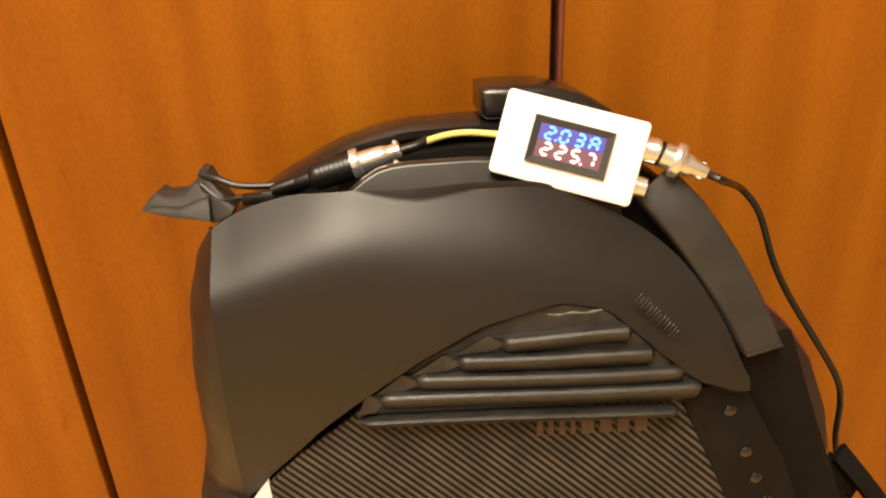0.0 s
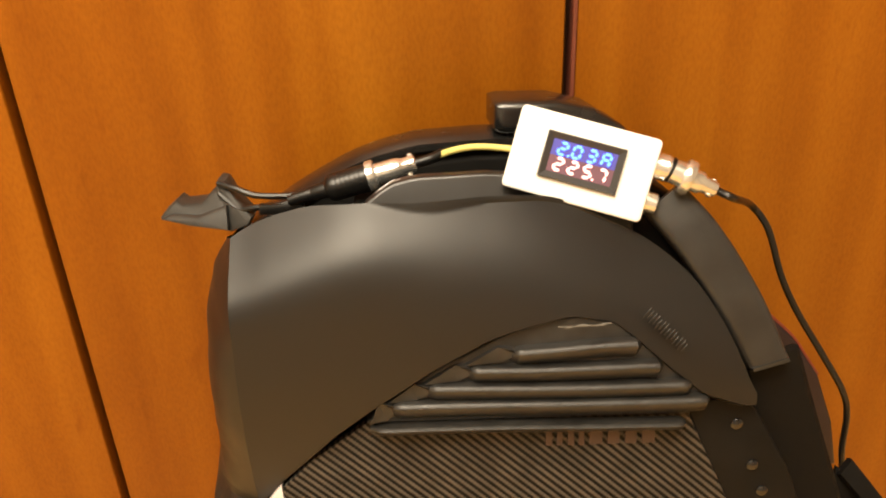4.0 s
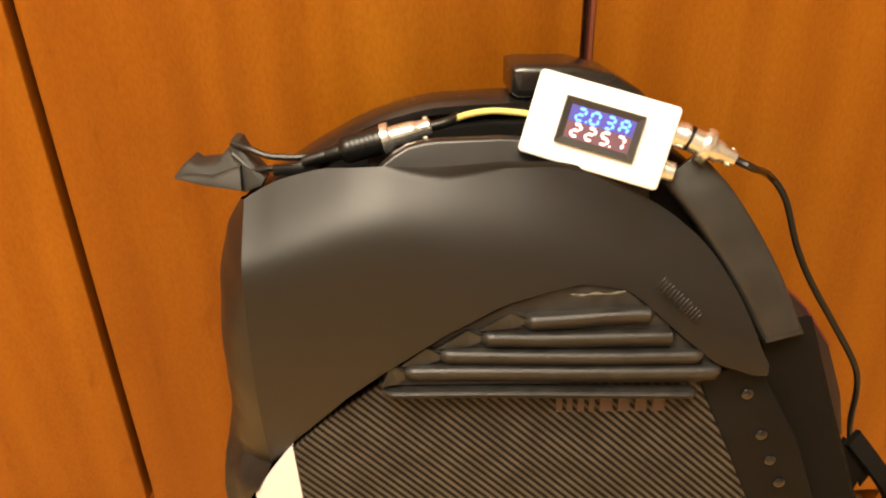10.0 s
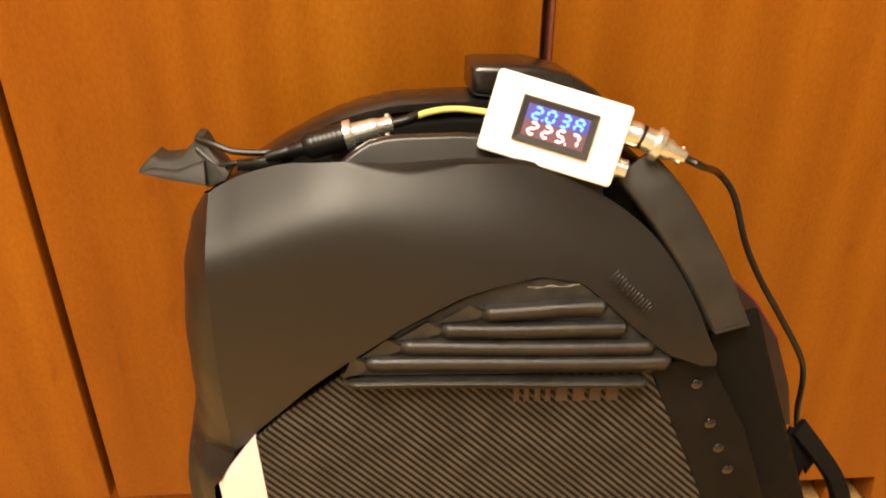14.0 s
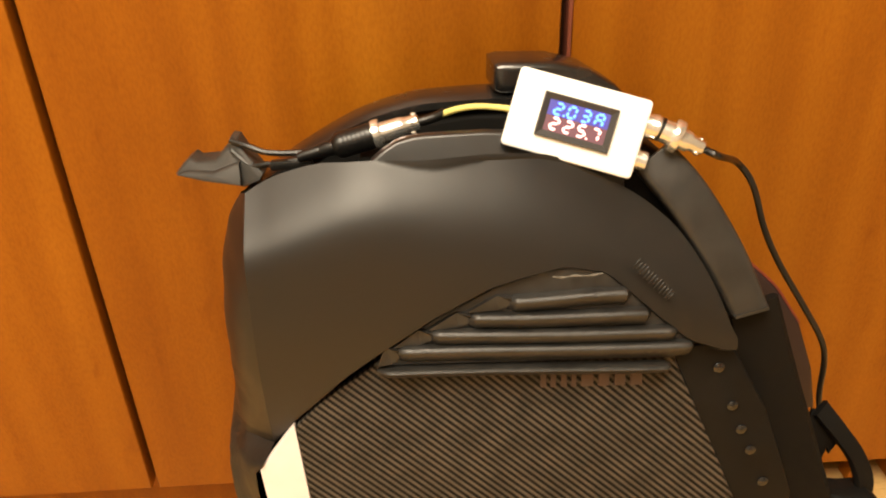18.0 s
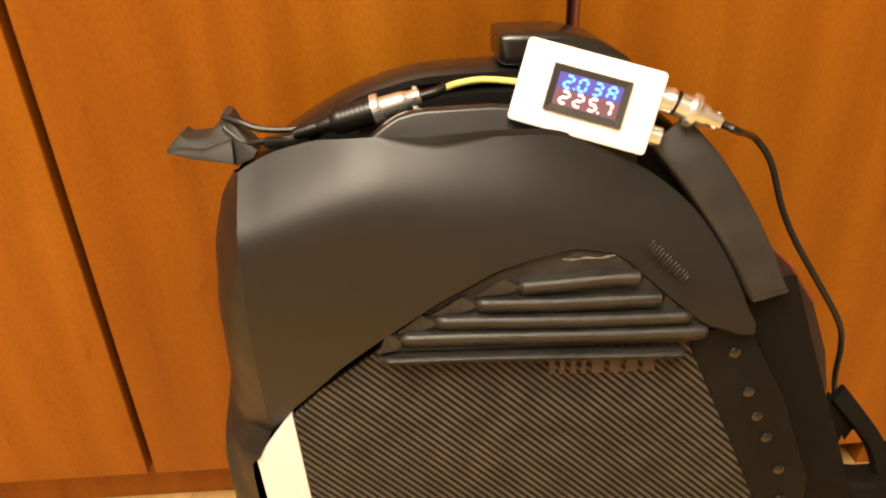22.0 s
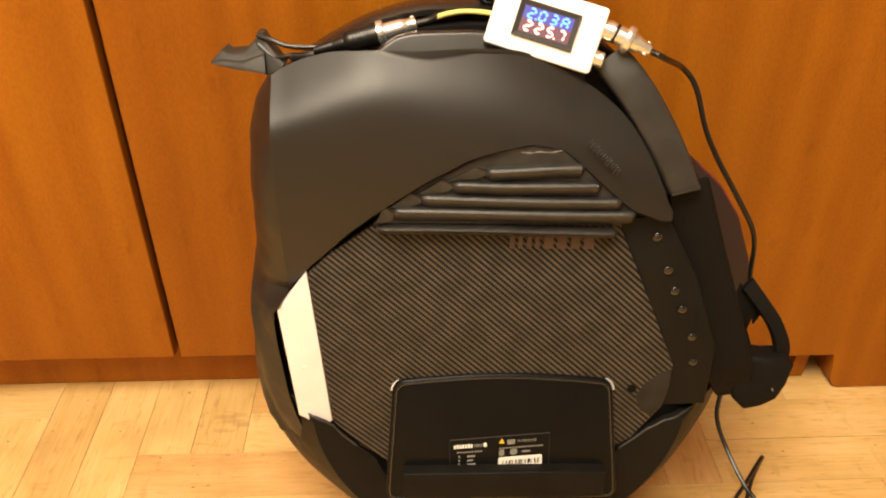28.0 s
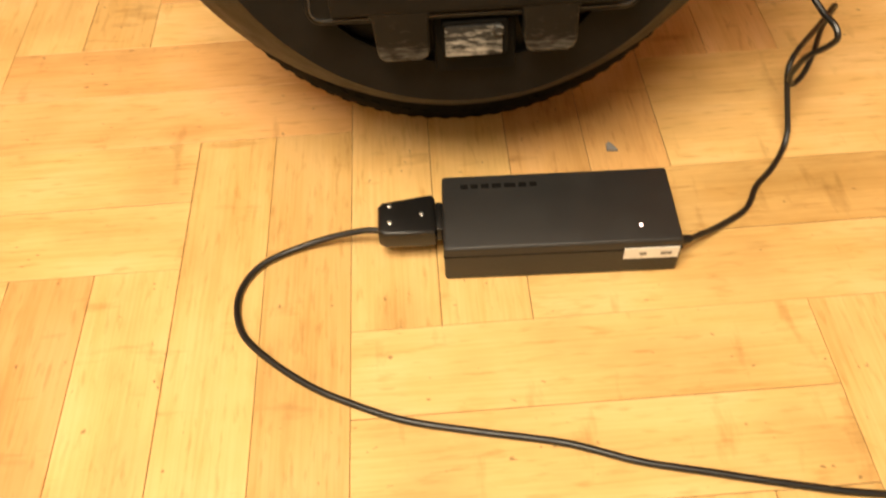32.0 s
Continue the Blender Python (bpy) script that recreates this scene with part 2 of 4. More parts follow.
STRIP = plain("black_edge_rubber", (0.0055, 0.0050, 0.0044), 0.55, vary=0.3, scale=50, relief=0.3, spec=0.2)
STUD = plain("stud_rubber", (0.0045, 0.0045, 0.0048), 0.22, vary=0.2, relief=0.05, spec=0.9)
HANDLE = plain("satin_handle_plastic", (0.011, 0.0108, 0.0105), 0.26, vary=0.15, scale=60, relief=0.06, spec=0.8, coat=0.2)
SLEEVE = plain("strap_leatherette", (0.027, 0.0258, 0.0238), 0.36, vary=0.2, scale=60, relief=0.15, spec=0.55)
WHITE = plain("white_bare_plastic", (0.78, 0.71, 0.69), 0.5, vary=0.05, scale=40, relief=0.08)
BOXW = plain("white_enclosure_plastic", (0.92, 0.92, 0.92), 0.42, vary=0.02, scale=60, grain=1500, relief=0.08)
METAL = plain("nickel_plating", (0.90, 0.91, 0.88), 0.25, metal=0.9, vary=0.08, grain=300, relief=0.06)
SILVER = plain("silver_trim", (0.90, 0.89, 0.86), 0.4, metal=0.2, vary=0.1, relief=0.05)
CORD = plain("black_cable_sheath", (0.007, 0.0066, 0.0062), 0.36, vary=0.15, relief=0.1)
SHRINK = plain("yellow_heat_shrink", (0.78, 0.71, 0.22), 0.45, vary=0.06, relief=0.1)
TAPE = plain("grey_cloth_tape", (0.030, 0.028, 0.025), 0.55, vary=0.25, scale=120, relief=0.4)
BRICK = plain("charger_plastic", (0.016, 0.0155, 0.015), 0.5, vary=0.12, scale=40, grain=2200, relief=0.35)
BEZEL = plain("bezel_black_plastic", (0.045, 0.044, 0.044), 0.35, vary=0.1, relief=0.1)
# display panes emit faintly to imitate light scattered from the digits
SCREEN_BLUE = glow("display_scatter_blue", (0.055, 0.050, 0.26), 0.9)
SCREEN_RED = glow("display_scatter_red", (0.115, 0.052, 0.070), 0.7)
# brown-black standing in for the shade inside the door gaps
GAP_SHADE = plain("gap_shade_brown", (0.040, 0.015, 0.006), 0.7, vary=0.2, spec=0.1)
EDGEBAND = plain("red_brown_edge_band", (0.20, 0.055, 0.030), 0.5, vary=0.15)
TORN = plain("torn_pale_foam", (0.15, 0.14, 0.12), 0.7, vary=0.6, scale=300)
BLUE = glow("blue_led", (0.09, 0.25, 1.0), 3.0)
RED = glow("red_led", (1.0, 0.60, 0.58), 1.6)
DOT = glow("indicator_led", (1.0, 0.72, 0.62), 5.0)
# black of small parts and marks, also of hollows whose shade is painted
DARK = plain("black_parts_and_shade", (0.004, 0.0036, 0.003), 0.7, spec=0.12)
LABEL = plain("white_sticker", (0.75, 0.73, 0.68), 0.5, vary=0.03)
PRINT = plain("grey_print", (0.20, 0.19, 0.17), 0.5, vary=0.05)
SUBPRINT = plain("faint_print", (0.035, 0.034, 0.032), 0.5, vary=0.1)
WARN = plain("yellow_print", (0.75, 0.55, 0.04), 0.5, vary=0.05)
LOGO = plain("dull_red_print", (0.075, 0.047, 0.039), 0.5, vary=0.15)
EMBOSS = plain("embossed_mark", (0.012, 0.011, 0.010), 0.5, vary=0.1)
MAROON = plain("maroon_back_shell", (0.022, 0.011, 0.012), 0.4, vary=0.15)
REDEDGE = plain("red_edge_trim", (0.20, 0.035, 0.02), 0.4, vary=0.1)
PLASTER = plain("cream_wall_paint", (0.50, 0.45, 0.38), 0.8, vary=0.04, scale=6, relief=0.2)
CHIP = plain("grey_chip", (0.22, 0.22, 0.22), 0.7, vary=0.3)
SUB = plain("dark_joint", (0.085, 0.062, 0.033), 0.8, vary=0.9, scale=9, spec=0.1)
GLASS = glow("lamp_shade_glow", (1.0, 0.74, 0.43), 1.5)

# ---- mesh tools ----
BASE = {}
LEANING = pose(0, 0.475, 0, -9, 0, 0)   # frame of the wheel: x along it, y to its back, z up its plane


def thing(name, base, label, category, m=LEANING, group=""):
    e = new(name)
    e.empty_display_size = 0.02
    e.matrix_world = m @ Matrix.Translation(base)
    BASE[e.name] = Vector(base)
    return tagged(e, label, category, group)


def part(name, bm, material, parent, label="", smooth=True):
    base = BASE.get(parent.name, Vector())
    bmesh.ops.recalc_face_normals(bm, faces=bm.faces[:])
    bm.transform(Matrix.Translation(-base))
    me = bpy.data.meshes.new(name)
    bm.to_mesh(me)
    bm.free()
    me.materials.append(material)
    if smooth:
        me.shade_smooth()
        me.set_sharp_from_angle(angle=radians(38))
    ob = new(name, me)
    ob.parent = parent
    BASE[ob.name] = base
    if label:
        ob["label"] = label
    return ob


def solo(name, bm, material, label="", category="", kind="", smooth=True):
    me = bpy.data.meshes.new(name)
    bmesh.ops.recalc_face_normals(bm, faces=bm.faces[:])
    bm.to_mesh(me)
    bm.free()
    me.materials.append(material)
    if smooth:
        me.shade_smooth()
        me.set_sharp_from_angle(angle=radians(38))
    return tagged(new(name, me), label, category, "", kind)


def skin(rows, closed_u=False, closed_v=False, caps=False, bm=None):
    """Quads over rows of points."""
    bm = bm or bmesh.new()
    vs = [[bm.verts.new(p) for p in r] for r in rows]
    nr, nc = len(vs), len(vs[0])
    for i in range(nr if closed_u else nr - 1):
        for j in range(nc if closed_v else nc - 1):
            q = (vs[i][j], vs[i][(j + 1) % nc], vs[(i + 1) % nr][(j + 1) % nc], vs[(i + 1) % nr][j])
            bm.faces.new(q)
    if caps:
        bm.faces.new(vs[0])
        bm.faces.new(vs[-1])
    return bm


def smooth_path(pts, k=6):
    """Catmull-Rom through the points."""
    p = [Vector(q) for q in pts]
    p = [2 * p[0] - p[1]] + p + [2 * p[-1] - p[-2]]
    out = []
    for i in range(1, len(p) - 2):
        for s in range(k):
            t = s / k
            a, b, c, d = p[i - 1], p[i], p[i + 1], p[i + 2]
            out.append(0.5 * (2 * b + (c - a) * t + (2 * a - 5 * b + 4 * c - d) * t * t + (3 * b - a - 3 * c + d) * t ** 3))
    return out + [p[-2]]


def tube(pts, radius, n=10, k=6, bm=None):
    """A round cord; radius may be a function of the way along, 0 to 1."""
    path = smooth_path(pts, k)
    rows, up = [], Vector((0.13, 0.2, 1))
    for i, q in enumerate(path):
        d = (path[min(i + 1, len(path) - 1)] - path[max(i - 1, 0)]).normalized()
        a = (up - d * up.dot(d))
        a = a.normalized() if a.length > 1e-4 else d.orthogonal().normalized()
        up = a
        c = d.cross(a)
        r = radius(i / (len(path) - 1)) if callable(radius) else radius
        rows.append([q + r * (math.cos(t) * a + math.sin(t) * c) for t in [2 * math.pi * s / n for s in range(n)]])
    return skin(rows, closed_v=True, caps=True, bm=bm)


def turned(profile, origin, axis, n=24, bm=None):
    """A turned piece: (distance along the axis, radius) rows."""
    axis = Vector(axis).normalized()
    a = axis.orthogonal().normalized()
    c = axis.cross(a)
    rows = [[Vector(origin) + axis * s + r * (math.cos(t) * a + math.sin(t) * c) for t in [2 * math.pi * k / n for k in range(n)]] for s, r in profile]
    return skin(rows, closed_v=True, caps=True, bm=bm)


def inset(outline, d):
    n = len(outline)
    area = sum(outline[i][0] * outline[(i + 1) % n][1] - outline[(i + 1) % n][0] * outline[i][1] for i in range(n))
    s = 1 if area > 0 else -1
    out = []
    for i in range(n):
        (x0, y0), (x1, y1), (x2, y2) = outline[i - 1], outline[i], outline[(i + 1) % n]
        a, b = Vector((x1 - x0, y1 - y0)), Vector((x2 - x1, y2 - y1))
        na, nb = Vector((-a.y, a.x)).normalized() * s, Vector((-b.y, b.x)).normalized() * s
        m = na + nb
        m = m / max(0.5, m.dot(na)) if m.length > 1e-6 else na
        out.append((x1 + m.x * d, y1 + m.y * d))
    return out


def slab(outline, y0, y1, bev=0.002, segs=3, depth=None, bm=None):
    """An outline in x and z given thickness from y0 (front) to y1, with rounded edges. depth(x, z): moves the surface in y."""
    rows = []
    ring = [(bev * (1 - math.sin(a)), bev * (1 - math.cos(a))) for a in [i / segs * math.pi / 2 for i in range(segs + 1)]]
    f = depth or (lambda x, z: 0.0)
    for ins, dy in ring:
        rows.append([(x, y0 + dy + f(x, z), z) for x, z in inset(outline, ins)])
    for ins, dy in reversed(ring):
        rows.append([(x, y1 - dy + f(x, z), z) for x, z in inset(outline, ins)])
    return skin(rows, closed_v=True, caps=True, bm=bm)


def rounded(x0, z0, x1, z1, r, n=5):
    out = []
    for cx, cz, a0 in ((x1 - r, z1 - r, 0), (x0 + r, z1 - r, 90), (x0 + r, z0 + r, 180), (x1 - r, z0 + r, 270)):
        out += [(cx + r * math.cos(radians(a0 + 90 * i / n)), cz + r * math.sin(radians(a0 + 90 * i / n))) for i in range(n + 1)]
    return out


def block(x0, x1, y0, y1, z0, z1, bev=0.0015, segs=2, bm=None):
    b2 = bmesh.new()
    bmesh.ops.create_cube(b2, size=1, matrix=Matrix.Translation(((x0 + x1) / 2, (y0 + y1) / 2, (z0 + z1) / 2)) @ Matrix.Diagonal((x1 - x0, y1 - y0, z1 - z0, 1)))
    if bev:
        bmesh.ops.bevel(b2, geom=b2.edges[:], offset=bev, segments=segs, affect="EDGES", profile=0.5)
    return b2


def lathe(profile, cx, cz, n=96, a0=0.0, a1=360.0):
    """A ring about the wheel's axle: (radius, y) rows, from angle a0 to a1 (0 right, 90 up)."""
    full = abs(a1 - a0) > 359.9
    m = n if full else n + 1
    rows = []
    for k in range(m):
        a = radians(a0 + (a1 - a0) * k / n)
        rows.append([(cx + r * math.cos(a), y, cz + r * math.sin(a)) for r, y in profile])
    return skin(rows, closed_u=full, closed_v=True, caps=not full)


def lerp(table, x):
    return float(np.interp(x, [a for a, _ in table], [b for _, b in table]))


# ---- the room ----
def room():
    x0, x1, y0, y1, h = -1.7, 1.9, -2.4, 1.3, 2.45
    t = 0.12
    solo("wall_south", block(x0 - t, x1 + t, y0 - t, y0, -0.03, h, 0), PLASTER, "cream painted plaster wall", "wall", "structure", False)
    solo("wall_north", block(x0 - t, x1 + t, y1, y1 + t, -0.03, h, 0), PLASTER, "cream painted plaster wall behind the wardrobe", "wall", "structure", False)
    solo("wall_west", block(x0 - t, x0, y0, y1, -0.03, h, 0), PLASTER, "cream painted plaster wall", "wall", "structure", False)
    solo("wall_east", block(x1, x1 + t, y0, y1, -0.03, h, 0), PLASTER, "cream painted plaster wall", "wall", "structure", False)
    solo("ceiling", block(x0 - t, x1 + t, y0 - t, y1 + t, h, h + 0.1, 0), PLASTER, "cream painted ceiling", "ceiling", "structure", False)
    lamp = thing("ceiling_lamp", (-0.45, -0.52, 2.45), "round ceiling lamp with a warm glowing glass shade", "lamp", Matrix())
    part("shade", turned([(0, 0.69), (0.02, 0.72), (0.05, 0.71), (0.07, 0.63)], (-0.45, -0.52, 2.448), (0, 0, -1), 40), GLASS, lamp, "warm glowing glass shade")


room()


def wardrobe():
    w = thing("wardrobe", (0.1, 0.9, 0), "tall cherry-veneered wardrobe with flat doors and a recessed plinth", "wardrobe", Matrix())
    lean = -0.0165
    for a, b, ka, kb in ((-0.98, -0.3578, 0, lean), (-0.3495, 0.0825, lean, 0)):
        out = [(a, 0.081), (b, 0.081), (b + 2.02 * kb, 2.1), (a + 2.02 * ka, 2.1)]
        part("door", slab(out, 0.690, 0.710, 0.0018), VENEER, w)
    # board beside the doors, notched at its foot
    r = 0.014
    out = [(0.0925, 2.1), (0.0925, 0.060)]
    out += [(0.510, 0.060)]
    out += [(0.512, 0.050), (0.515, 0.022), (0.520, 0.008), (0.530, 0.001)]
    out += [(1.25, 0.001), (1.25, 2.1)]
    part("side_board", slab(out, 0.688, 0.708, 0.0015), VENEER, w, "cherry-veneered board reaching the floor past a notch")
    # strips added behind the door gaps, coloured as the shade in them
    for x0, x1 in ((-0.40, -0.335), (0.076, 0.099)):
        part("gap_shade_strip", block(x0, x1, 0.7112, 0.7155, 0.0815, 2.09, 0.0, 1), GAP_SHADE, w, "strip coloured dark as the shade in the gap between the doors")
    part("edge_band", block(0.0885, 0.0922, 0.6895, 0.7105, 0.0815, 2.09, 0.0005, 1), EDGEBAND, w, "reddish edge band of the side board")
    part("plinth", block(-1.0, 0.40, 0.733, 0.750, 0.001, 0.0825, 0.001), VENEER, w)
    part("carcass", block(-0.98, 1.24, 0.716, 1.22, 0.0845, 2.1, 0.001), VENEER, w)
    part("foot", slab([(0.470, 0.001), (0.490, 0.001), (0.494, 0.083), (0.478, 0.083)], 0.712, 0.735, 0.001), VENEER, w, "short tapered wooden foot in the notch")
    # board added behind the notch to keep light out of the recess
    part("recess_light_block", block(0.522, 0.540, 0.7105, 1.2, 0.001, 0.0835, 0.001), VENEER, w)


wardrobe()
# ---- electric unicycle ----
CX, CZ = 0.028, 0.252
W = thing("electric_unicycle", (0.028, 0, 0), "grey and black electric unicycle with carbon-look side panel", "electric unicycle")


def casing():
    tyre = []
    for a in [i * 15 for i in range(0, 13)]:
        tyre.append((0.174 + 0.036 * math.sin(radians(a)), -0.0275 * math.cos(radians(a))))
    part("tyre", lathe([(0.15, -0.028)] + tyre + [(0.15, 0.028)], CX, 0.210, 128), TYRE, W, "black rubber tyre touching the floor")
    for k in range(44):
        a = radians(187 + 4.0 * k)
        for off, y in ((0.0, -0.0210), (0.5, -0.0080)):
            b = a + radians(4.0) * off
            bm = block(-0.0042, 0.0042, -0.0055, 0.0055, -0.0030, -0.0006, 0.0011, 1)
            r = 0.2076 if off else 0.1965
            bm.transform(Matrix.Translation((CX + r * math.cos(b), y, 0.210 + r * math.sin(b))) @ Matrix.Rotation(radians(90) - b, 4, "Y") @ Matrix.Rotation(0.0 if off else radians(38), 4, "X"))
            part("tread_block", bm, TYRE, W)
    front = [(0.02, -0.098), (0.10, -0.0985), (0.150, -0.0975), (0.166, -0.095), (0.178, -0.088), (0.198, -0.070), (0.208, -0.050), (0.2135, -0.036), (0.2145, -0.032), (0.212, -0.030), (0.02, -0.030)]
    part("front_shell", lathe(front, CX, CZ, 128), SHELL, W)
    back = [(r + 0.005 * max(0.0, (r - 0.198) / 0.016), -y) for r, y in front]
    part("back_shell", lathe(back, CX, CZ, 128), MAROON, W, "dark maroon back shell")
    # grey lower fender hugging the shell's edge, with raised tips
    edge = [(181.0, 0.190), (181.8, 0.186), (184.5, 0.168), (187.9, 0.1540), (200.7, 0.1370), (208, 0.130), (235, 0.140), (300, 0.140), (329, 0.124), (334.2, 0.1255), (344.9, 0.139), (350.5, 0.154), (352.8, 0.168), (353.8, 0.186)]
    dome = [(0.12, -0.1010), (0.170, -0.1010), (0.182, -0.0885), (0.198, -0.0710), (0.214, -0.0500), (0.224, -0.0360), (0.2275, -0.0310)]
    rows = []
    for k in range(91):
        a = 181.0 + (353.8 - 181.0) * k / 90
        r0 = lerp(edge, a)
        bend = max(0.170, r0 + 0.004)
        rs = [r0 + (bend - r0) * q / 3 for q in range(3)] + [bend + (0.2275 - bend) * q / 6 for q in range(7)]
        ring = [(r, lerp(dome, r) - 0.0065 + (0.0015 if q == 0 else 0)) for q, r in enumerate(rs)]
        ring += [(0.2295, -0.031)] + [(r, lerp(dome, r) + 0.002) for r in reversed(rs)]
        a = radians(a)
        rim = 0.0115 * max(0.0, -math.sin(a)) ** 1.4
        ring = [(r - rim * max(0.0, (r - 0.17) / 0.0575), y) for r, y in ring]
        rows.append([(CX + r * math.cos(a), y, CZ + r * math.sin(a)) for r, y in ring])
    # thin lips along both tips, their highlight put into a lighter grey
    for a0, a1 in ((181.0, 199.0), (333.0, 353.8)):
        lip = []
        for k in range(13):
            a = a0 + (a1 - a0) * k / 12
            r0 = lerp(edge, a)
            lip.append((CX + r0 * math.cos(radians(a)), lerp(dome, r0) - 0.0055, CZ + r0 * math.sin(radians(a))))
        part("fender_highlight_lip", tube(lip, 0.0010, 8, 2), LIP_HIGHLIGHT, W, "lip of the fender tip in lighter grey as a painted highlight")
    part("fender", skin(rows, closed_v=True, caps=True), FENDER, W, "grey plastic lower fender with raised tips")


casing()


def side_panel():
    out = [(-0.137, 0.381), (-0.118, 0.400), (-0.06, 0.440), (0.02, 0.455), (0.118, 0.445), (0.1235, 0.416), (0.152, 0.352), (0.181, 0.284), (0.176, 0.240), (0.150, 0.205), (0.10, 0.170), (-0.05, 0.165), (-0.100, 0.205), (-0.124, 0.233)]
    part("carbon_panel", slab(out, -0.1045, -0.099, 0.001), CARBON, W, "side panel with slanting carbon-look weave")
    out = [(-0.1645, 0.3475), (-0.150, 0.3665), (-0.1375, 0.383), (-0.1245, 0.233), (-0.132, 0.225), (-0.154, 0.240)]
    part("bare_strip", slab(out, -0.1035, -0.0965, 0.0008), WHITE, W, "strip of bare white plastic")
    part("screw_dimple", turned([(0, 0.0022), (0.0006, 0.0025), (0.0012, 0.001)], (-0.1455, -0.1028, 0.290), (0, -1, 0), 12), LABEL, W)
    # dark edge strip with its row of studs
    out = [(0.120, 0.425), (0.160, 0.430), (0.192, 0.372), (0.218, 0.300), (0.216, 0.240), (0.172, 0.240), (0.178, 0.284), (0.149, 0.352)]
    part("edge_strip", slab(out, -0.1025, -0.094, 0.002), STRIP, W, "black rubber edge strip with a row of studs")
    for x, z in ((0.154, 0.409), (0.1665, 0.378), (0.1745, 0.358), (0.183, 0.340), (0.195, 0.312), (0.199, 0.286)):
        part("stud", turned([(0, 0.0042), (0.0015, 0.0040), (0.0025, 0.0028), (0.0029, 0.0010)], (x, -0.1020, z), (0, -1, 0), 14), STUD, W)
    part("screw_hole", turned([(0, 0.0042), (0.0008, 0.0040), (0.0004, 0.003)], (0.1460, -0.1046, 0.2605), (0, -1, 0), 14), DARK, W)
    out = [(0.150, 0.252), (0.158, 0.266), (0.170, 0.276), (0.180, 0.280), (0.180, 0.262), (0.176, 0.242), (0.166, 0.230), (0.156, 0.236)]
    part("corner_patch", slab(out, -0.1047, -0.1, 0.0002), PATCH, W, "smooth plastic patch over the weave")


side_panel()

LOW = [(-0.161, 0.354), (-0.135, 0.387), (-0.100, 0.422), (-0.077, 0.440), (-0.040, 0.465), (-0.004, 0.484), (0.018, 0.490), (0.044, 0.495), (0.071, 0.489), (0.085, 0.477), (0.104, 0.459), (0.128, 0.438), (0.140, 0.4340), (0.152, 0.4285), (0.166, 0.4275)]
HIGH = [(-0.161, 0.5390), (-0.1558, 0.5435), (-0.1440, 0.5500), (-0.1324, 0.5550), (-0.1073, 0.5615), (-0.0699, 0.5632), (-0.0475, 0.5625), (-0.0321, 0.5628), (-0.0022, 0.5632), (0.030, 0.5612), (0.045, 0.5575), (0.077, 0.541), (0.090, 0.5345), (0.106, 0.5235), (0.1251, 0.5060), (0.1444, 0.4740), (0.156, 0.4450), (0.1615, 0.4300), (0.166, 0.4290)]
# fold under the cover's top edge, above which it stands upright again
FOLD = [(-0.161, 0.5700), (-0.0720, 0.5640), (-0.0560, 0.5598), (-0.0420, 0.5572), (-0.0321, 0.5568), (-0.0200, 0.5580), (-0.0022, 0.5592), (0.030, 0.5577), (0.045, 0.5548), (0.077, 0.5400), (0.166, 0.5400)]
# where the cover bends back towards its top: height of the bend, its softness and the slope above it
BEND = [(-0.157, 0.5085), (-0.151, 0.5115), (-0.08, 0.5355), (-0.03, 0.5345), (0.02, 0.5310), (0.06, 0.5190), (0.10, 0.4990), (0.165, 0.470)]
BLUNT = [(-0.157, 0.0045), (-0.08, 0.009), (-0.03, 0.014), (0.02, 0.018), (0.06, 0.020), (0.165, 0.022)]
SLOPE = [(-0.157, 0.90), (-0.08, 0.88), (-0.03, 0.92), (0.02, 1.02), (0.06, 1.05), (0.165, 0.90)]
FLAP = [(0.172, -0.183), (0.205, -0.197), (0.250, -0.2035), (0.310, -0.2020), (0.347, -0.1965), (0.390, -0.1890), (0.420, -0.1870), (0.455, -0.1860), (0.485, -0.1846), (0.511, -0.1785), (0.527, -0.1670), (0.533, -0.1600)]


